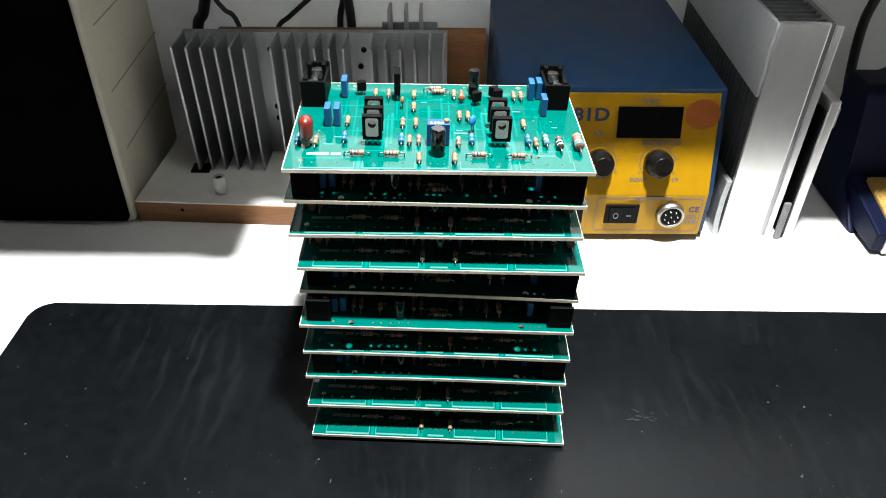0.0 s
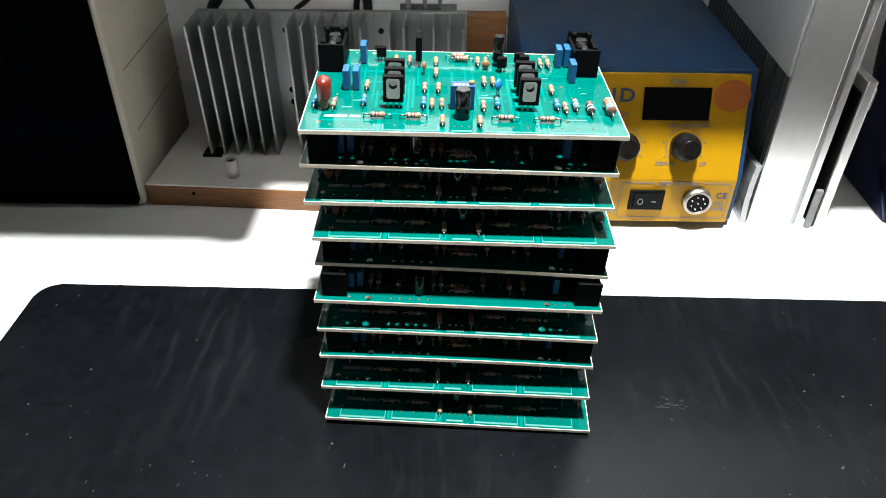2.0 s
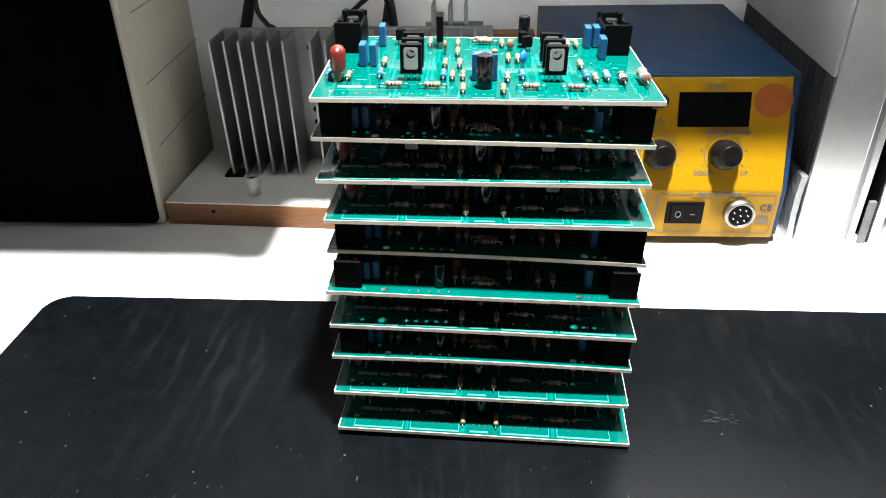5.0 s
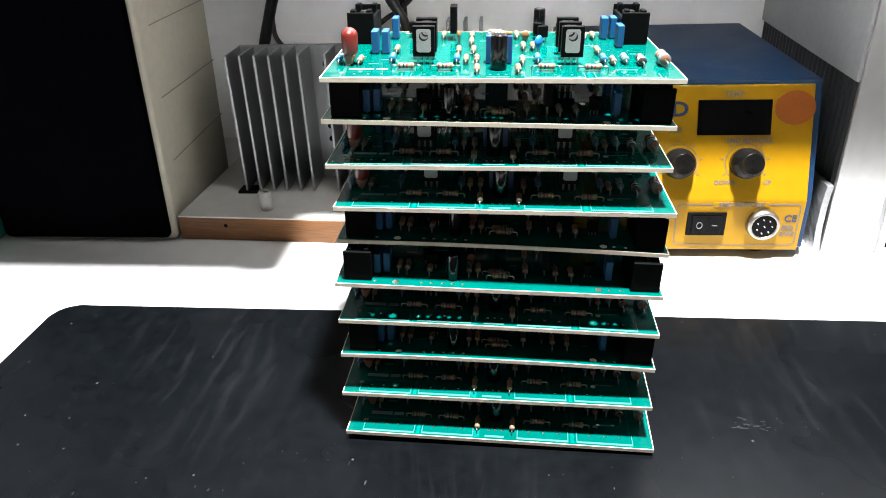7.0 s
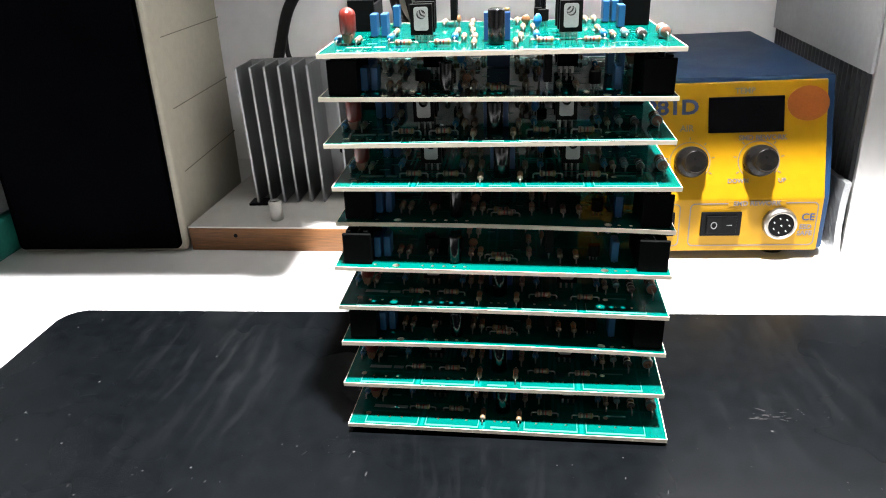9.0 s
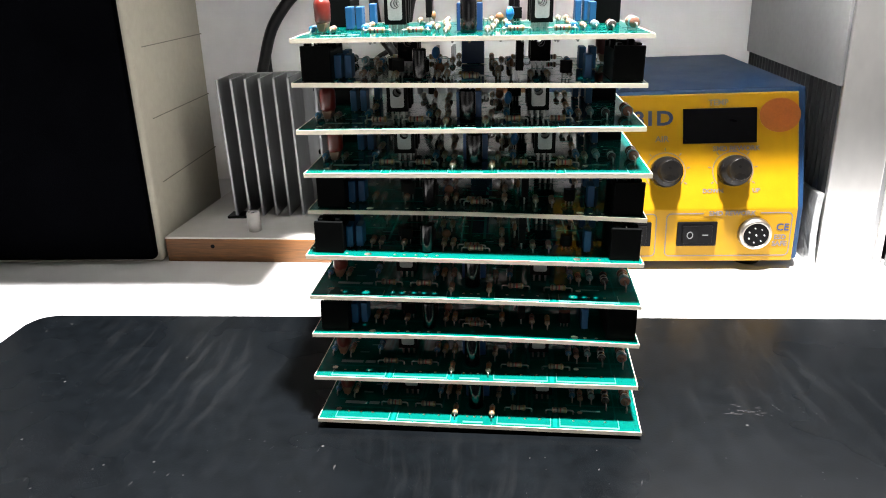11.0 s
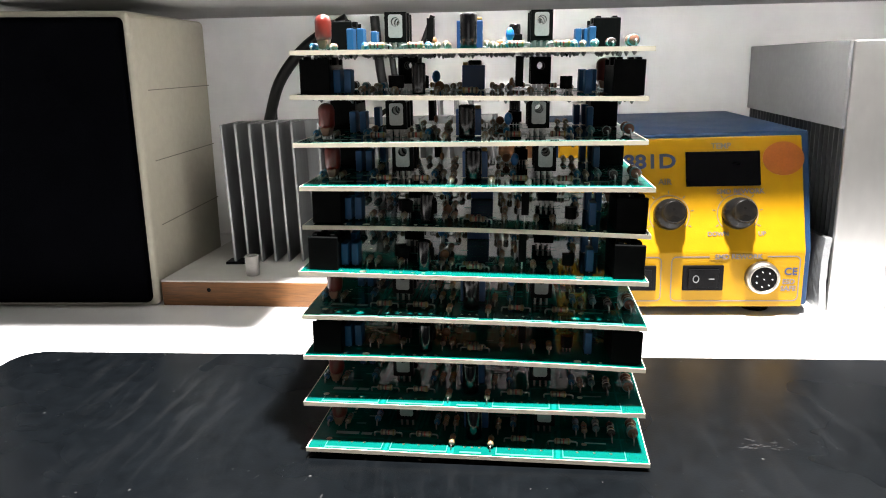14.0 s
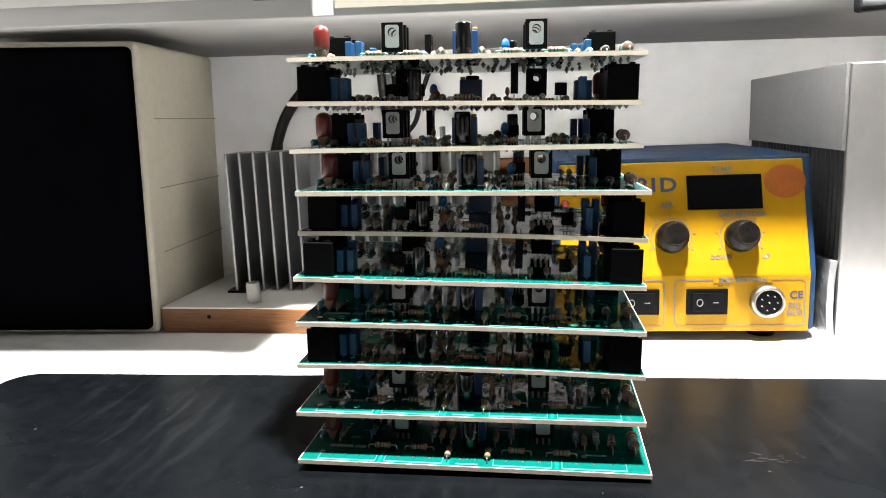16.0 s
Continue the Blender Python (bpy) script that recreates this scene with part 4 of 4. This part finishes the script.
# film capacitors in blue boxes
cap_mesh = to_mesh("film_capacitor", box(B(), -0.00135, 0.00135, 0, 0.0070, 0.0004, 0.0090, 0.0003), M_BOXCAP)
foot = to_mesh("lead", tube(B(), ((0, 0, 0.0006), (0, 0, -0.001)), 0.0003, 6), M_LEAD)
for x, y in ((-44.5, 65.0), (-49.6, 36.5), (-45.4, 36.6), (45.2, 65.1), (49.0, 66.0), (49.2, 48.5)):
    c = part("film_capacitor", cap_mesh, None, board, "blue boxed film capacitor", pose(x * mm, y * mm, T))
    for dy in (0.001, 0.006):
        part("lead", foot, None, c, "", pose(0, dy, 0))

# red dipped capacitor
pill = [(0.0030 * math.sin(radians(a)) if a else 0.0002, 0.0052 - 0.0024 * math.cos(radians(a))) for a in (0, 25, 50, 75, 90)] + [(0.0030 * math.cos(radians(a)) + 0.0001, 0.0108 + 0.0028 * math.sin(radians(a))) for a in (0, 20, 40, 60, 80)]
c = part("dipped_capacitor", lathe(B(), pill, 20, Matrix.Diagonal((1, 1.35, 1, 1))), M_REDCAP, board, "glossy red-brown dipped film capacitor", pose(-0.0566, 0.0205, T))
part("coating_foot", prism(B(), ((-0.0022, 0.0042), (-0.0012, 0.0008), (0.0012, 0.0008), (0.0022, 0.0042)), -0.0033, 0.0033, 0.0004, pose(0, 0, 0, 90)), M_REDCAP_FOOT, c)
for dy in (-0.0025, 0.0025):
    part("lead", foot, None, c, "", pose(0, dy, 0.0006))


def power_transistor():
    """Flat black body with a mounting hole and a bare plate on its face, on three legs."""
    c = bmesh.new()
    w, z0, z1, hz, r = 0.0041, 0.0030, 0.0140, 0.0104, 0.0016
    out = [(-w, z0), (w, z0), (w, z1), (-w, z1)]
    edges = []
    for lp in (out, disc_points(0, hz, r, 16)):
        v = [c.verts.new((x, 0, z)) for x, z in lp]
        edges += [c.edges.new((v[i], v[(i + 1) % len(v)])) for i in range(len(v))]
    bmesh.ops.triangle_fill(c, edges=edges, use_beauty=True)
    bad = [f for f in c.faces if (Vector((f.calc_center_median().x, f.calc_center_median().z)) - Vector((0, hz))).length < r * 0.9]
    bmesh.ops.delete(c, geom=bad, context="FACES_ONLY")
    ext = bmesh.ops.extrude_face_region(c, geom=list(c.faces))
    bmesh.ops.translate(c, verts=[g for g in ext["geom"] if isinstance(g, bmesh.types.BMVert)], vec=(0, 0.0028, 0))
    body = to_mesh("power_transistor", c, M_EPOXY)
    c = bmesh.new()
    edges = []
    for lp in (rounded(-0.0027, 0.0027, 0.0046, 0.0131, 0.0009, 3), disc_points(0, hz, 0.0017, 16)):
        v = [c.verts.new((x, -0.00008, z)) for x, z in lp]
        edges += [c.edges.new((v[i], v[(i + 1) % len(v)])) for i in range(len(v))]
    bmesh.ops.triangle_fill(c, edges=edges, use_beauty=True)
    bad = [f for f in c.faces if (Vector((f.calc_center_median().x, f.calc_center_median().z)) - Vector((0, hz))).length < 0.0016]
    bmesh.ops.delete(c, geom=bad, context="FACES_ONLY")
    ext = bmesh.ops.extrude_face_region(c, geom=list(c.faces))
    bmesh.ops.translate(c, verts=[g for g in ext["geom"] if isinstance(g, bmesh.types.BMVert)], vec=(0, 0.0002, 0))
    tab = to_mesh("back_plate", c, M_TAB)
    leg = to_mesh("leg", box(B(), -0.0004, 0.0004, 0.0011, 0.0016, -0.001, 0.0031), M_LEAD)
    return body, tab, leg


BODY, TAB, LEG = power_transistor()
for x, y, t in ((-28.7, 20.0, 0), (-28.5, 27.8, 0), (-28.7, 36.5, 0), (26.6, 19.7, 0), (26.4, 28.2, 0), (26.2, 37.0, 0)):
    q = part("power_transistor", BODY, None, board, "black power transistor with a bare metal face", pose(x * mm, y * mm, T, 0, 0, t))
    part("back_plate", TAB, None, q, "tinned metal face")
    for dx in (-0.0023, 0, 0.0023):
        part("leg", LEG, None, q, "", pose(dx, 0, 0))
q = part("power_transistor", BODY, None, board, "black transistor seen edge-on", pose(-0.0178, 0.0665, T, 0, 0, 90))
for dx in (-0.0023, 0, 0.0023):
    part("leg", LEG, None, q, "", pose(dx, 0, 0))


# small signal transistors
TO92 = to_mesh("small_transistor", prism(B(), [(-0.0022, -0.0014)] + [(0.0023 * math.cos(radians(a)), 0.0023 * math.sin(radians(a))) for a in range(-20, 201, 20)] + [(0.0022, -0.0014)][:0], 0.0022, 0.0068, 0.0002), M_EPOXY)
THIN = to_mesh("lead", tube(B(), ((0, 0, 0.0024), (0, 0, -0.001)), 0.00025, 6), M_LEAD)
for x, y, t in ((-36.5, 69.4, 0), (18.5, 59.8, 15), (26.8, 66.5, 180), (28.8, 62.5, 0), (17.2, 67.0, 90)):
    q = part("small_transistor", TO92, None, board, "small black plastic transistor", pose(x * mm, y * mm, T, 0, 0, t))
    for dx in (-0.0013, 0, 0.0013):
        part("lead", THIN, None, q, "", pose(dx, 0, 0))


def can(x, y, r, h):
    c = part("electrolytic_capacitor", lathe(B(), ((r * 0.93, 0.0003), (r, 0.0008), (r * 0.95, 0.0018), (r, 0.0026), (r, h - 0.0006), (r * 0.94, h - 0.0001), (r * 0.82, h)), 26), M_SLEEVE, board, "black sleeved electrolytic capacitor", pose(x * mm, y * mm, T))
    part("can_top", lathe(B(), ((r * 0.80, h - 0.0004), (r * 0.80, h + 0.00012)), 22), M_CAN, c, "bare aluminium top")
    part("polarity_stripe", box(B(), r * 0.72, r * 1.01, -r * 0.16, r * 0.16, 0.003, h - 0.0012), M_PRINT_GREY, c)
    return c


can(-0.7, 13.6, 0.0031, 0.0125), can(17.9, 74.4, 0.0025, 0.0115)

# blue multi-turn trimmer
c = part("trimmer", box(B(), -0.0049, 0.0049, 0, 0.0048, 0.0004, 0.0105, 0.0003), M_TRIM, board, "blue multi-turn trimmer with a brass screw", pose(-0.0005, 0.0205, T))
part("screw", lathe(B(), ((0.0011, 0), (0.0011, 0.0012)), 12, pose(0.0036, 0.0024, 0.0105)), M_BAND_GOLD, c, "brass slotted screw")
for i in range(4):
    part("print_bar", box(B(), -0.0035 + i * 0.0016, -0.0025 + i * 0.0016, 0.0008, 0.0022, 0.0105, 0.01056), M_WHITE_MARK, c)


def drop(x, y, r, h, mat, label, turn):
    c = part("ceramic_capacitor", lathe(B(), ((0.0003, h - r), (r * 0.6, h - r * 0.8), (r * 0.95, h - r * 0.3), (r, h), (r * 0.8, h + r * 0.6), (r * 0.3, h + r * 0.97)), 14, Matrix.Diagonal((1, 0.5, 1, 1))), mat, board, label, pose(x * mm, y * mm, T, 0, 0, turn))
    for dx in (-0.001, 0.001):
        part("lead", to_mesh("lead", tube(B(), ((dx, 0, h - r * 0.6), (dx, 0, -0.001)), 0.00025, 6), M_LEAD), None, c)


drop(-16.6, 55.5, 0.0018, 0.0042, M_DISC, "brown ceramic disc capacitor", 80)
drop(11.3, 61.5, 0.0019, 0.0028, M_DISC, "brown ceramic disc capacitor", 10)
drop(15.0, 33.0, 0.0026, 0.0058, M_BLUEDROP, "blue dipped ceramic capacitor", 60)


def fuse_holder(x0, x1):
    """Open black holder: a block at each end, a low trough between, and the glass fuse in its clips."""
    xm, y0 = (x0 + x1) / 2 * mm, 0.0553
    hw = 0.0056
    f = part("fuse_holder", box(B(), -hw + 0.0014, hw - 0.0014, 0.0016, 0.0221, 0.0002, 0.0030), M_FUSEBLACK, board, "open black plastic fuse holder", pose(xm, y0, T))
    part("end_wall", box(B(), -hw, hw, 0, 0.0016, 0.0002, 0.0128, 0.0003), M_FUSEBLACK, f)
    part("end_wall", box(B(), -hw, hw, 0.0221, 0.0237, 0.0002, 0.0128, 0.0003), M_FUSEBLACK, f)
    part("side_wall", box(B(), -hw, -hw + 0.0014, 0.0016, 0.0221, 0.0002, 0.0107, 0.0002), M_FUSEBLACK, f)
    part("side_wall", box(B(), hw - 0.0014, hw, 0.0016, 0.0221, 0.0002, 0.0107, 0.0002), M_FUSEBLACK, f)
    for y in (0.0016, 0.0175):
        part("post", box(B(), -hw + 0.0012, -hw + 0.0032, y, y + 0.0046, 0.003, 0.0136, 0.0003), M_FUSEBLACK, f)
        part("post", box(B(), hw - 0.0032, hw - 0.0012, y, y + 0.0046, 0.003, 0.0136, 0.0003), M_FUSEBLACK, f)
    part("fuse", lathe(B(), ((0.0024, 0.002), (0.0026, 0.0023), (0.0026, 0.0217), (0.0024, 0.022)), 16, pose(0, 0, 0.0082, -90)), M_GLASS, f, "glass fuse")
    for y in (0.0035, 0.0172):
        part("clip", box(B(), -0.0028, 0.0028, y, y + 0.0035, 0.0030, 0.0108, 0.0004), M_FUSECLIP, f, "springy metal clip")


fuse_holder(-63.6, -52.2), fuse_holder(50.2, 61.6)

# the stack: front-left and front-right corners of each board's upper face, and whether it lies turned round
STACK = (
    ((-0.0581, 0.2443, 0.1525), (0.0714, 0.2481, 0.1493), 0),
    ((-0.0599, 0.2453, 0.1368), (0.0702, 0.2483, 0.1322), 1),
    ((-0.0599, 0.2445, 0.1193), (0.0700, 0.2460, 0.1170), 0),
    ((-0.0572, 0.2404, 0.1037), (0.0719, 0.2415, 0.1007), 0),
    ((-0.0582, 0.2426, 0.0885), (0.0713, 0.2422, 0.0833), 1),
    ((-0.0592, 0.2365, 0.0721), (0.0702, 0.2378, 0.0668), 1),
    ((-0.0597, 0.2362, 0.0548), (0.0702, 0.2355, 0.0504), 0),
    ((-0.0599, 0.2348, 0.0387), (0.0698, 0.2344, 0.0344), 1),
    ((-0.0608, 0.2318, 0.0207), (0.0696, 0.2290, 0.0190), 0),
    ((-0.0596, 0.2265, 0.0040), (0.0707, 0.2222, 0.0026), 0),
)
# rise of the middle of the boards that are bent
BOW = {4: 0.0008, 6: 0.0004, 7: 0.0009}


def bend(thing_ob, rise):
    for ob in thing_ob.children:
        if ob.name.split(".")[0] in ("laminate", "bare_rim", "legend", "copper_track", "solder_joint"):
            ob.data = ob.data.copy()
            for v in ob.data.vertices:
                v.co.z += rise * (1 - (2 * v.co.x / W) ** 2)
        else:
            ob.location.z += rise * (1 - (2 * ob.location.x / W) ** 2)


for i, (l, r, flip) in enumerate(STACK):
    l, r = Vector(l), Vector(r)
    ex = (r - l).normalized()
    ez = Vector((0, 0, 1))
    ey = ez.cross(ex).normalized()
    ez = ex.cross(ey)
    m = Matrix.Translation((l + r) / 2 - ez * (T * 0.6)) @ Matrix((ex, ey, ez)).transposed().to_4x4()
    if flip:
        m = m @ pose(0, D, 0, 0, 0, 180)
    if i == 0:
        board.matrix_world = m
    else:
        lain = copy_thing(board, m)
        if i in BOW:
            bend(lain, BOW[i])
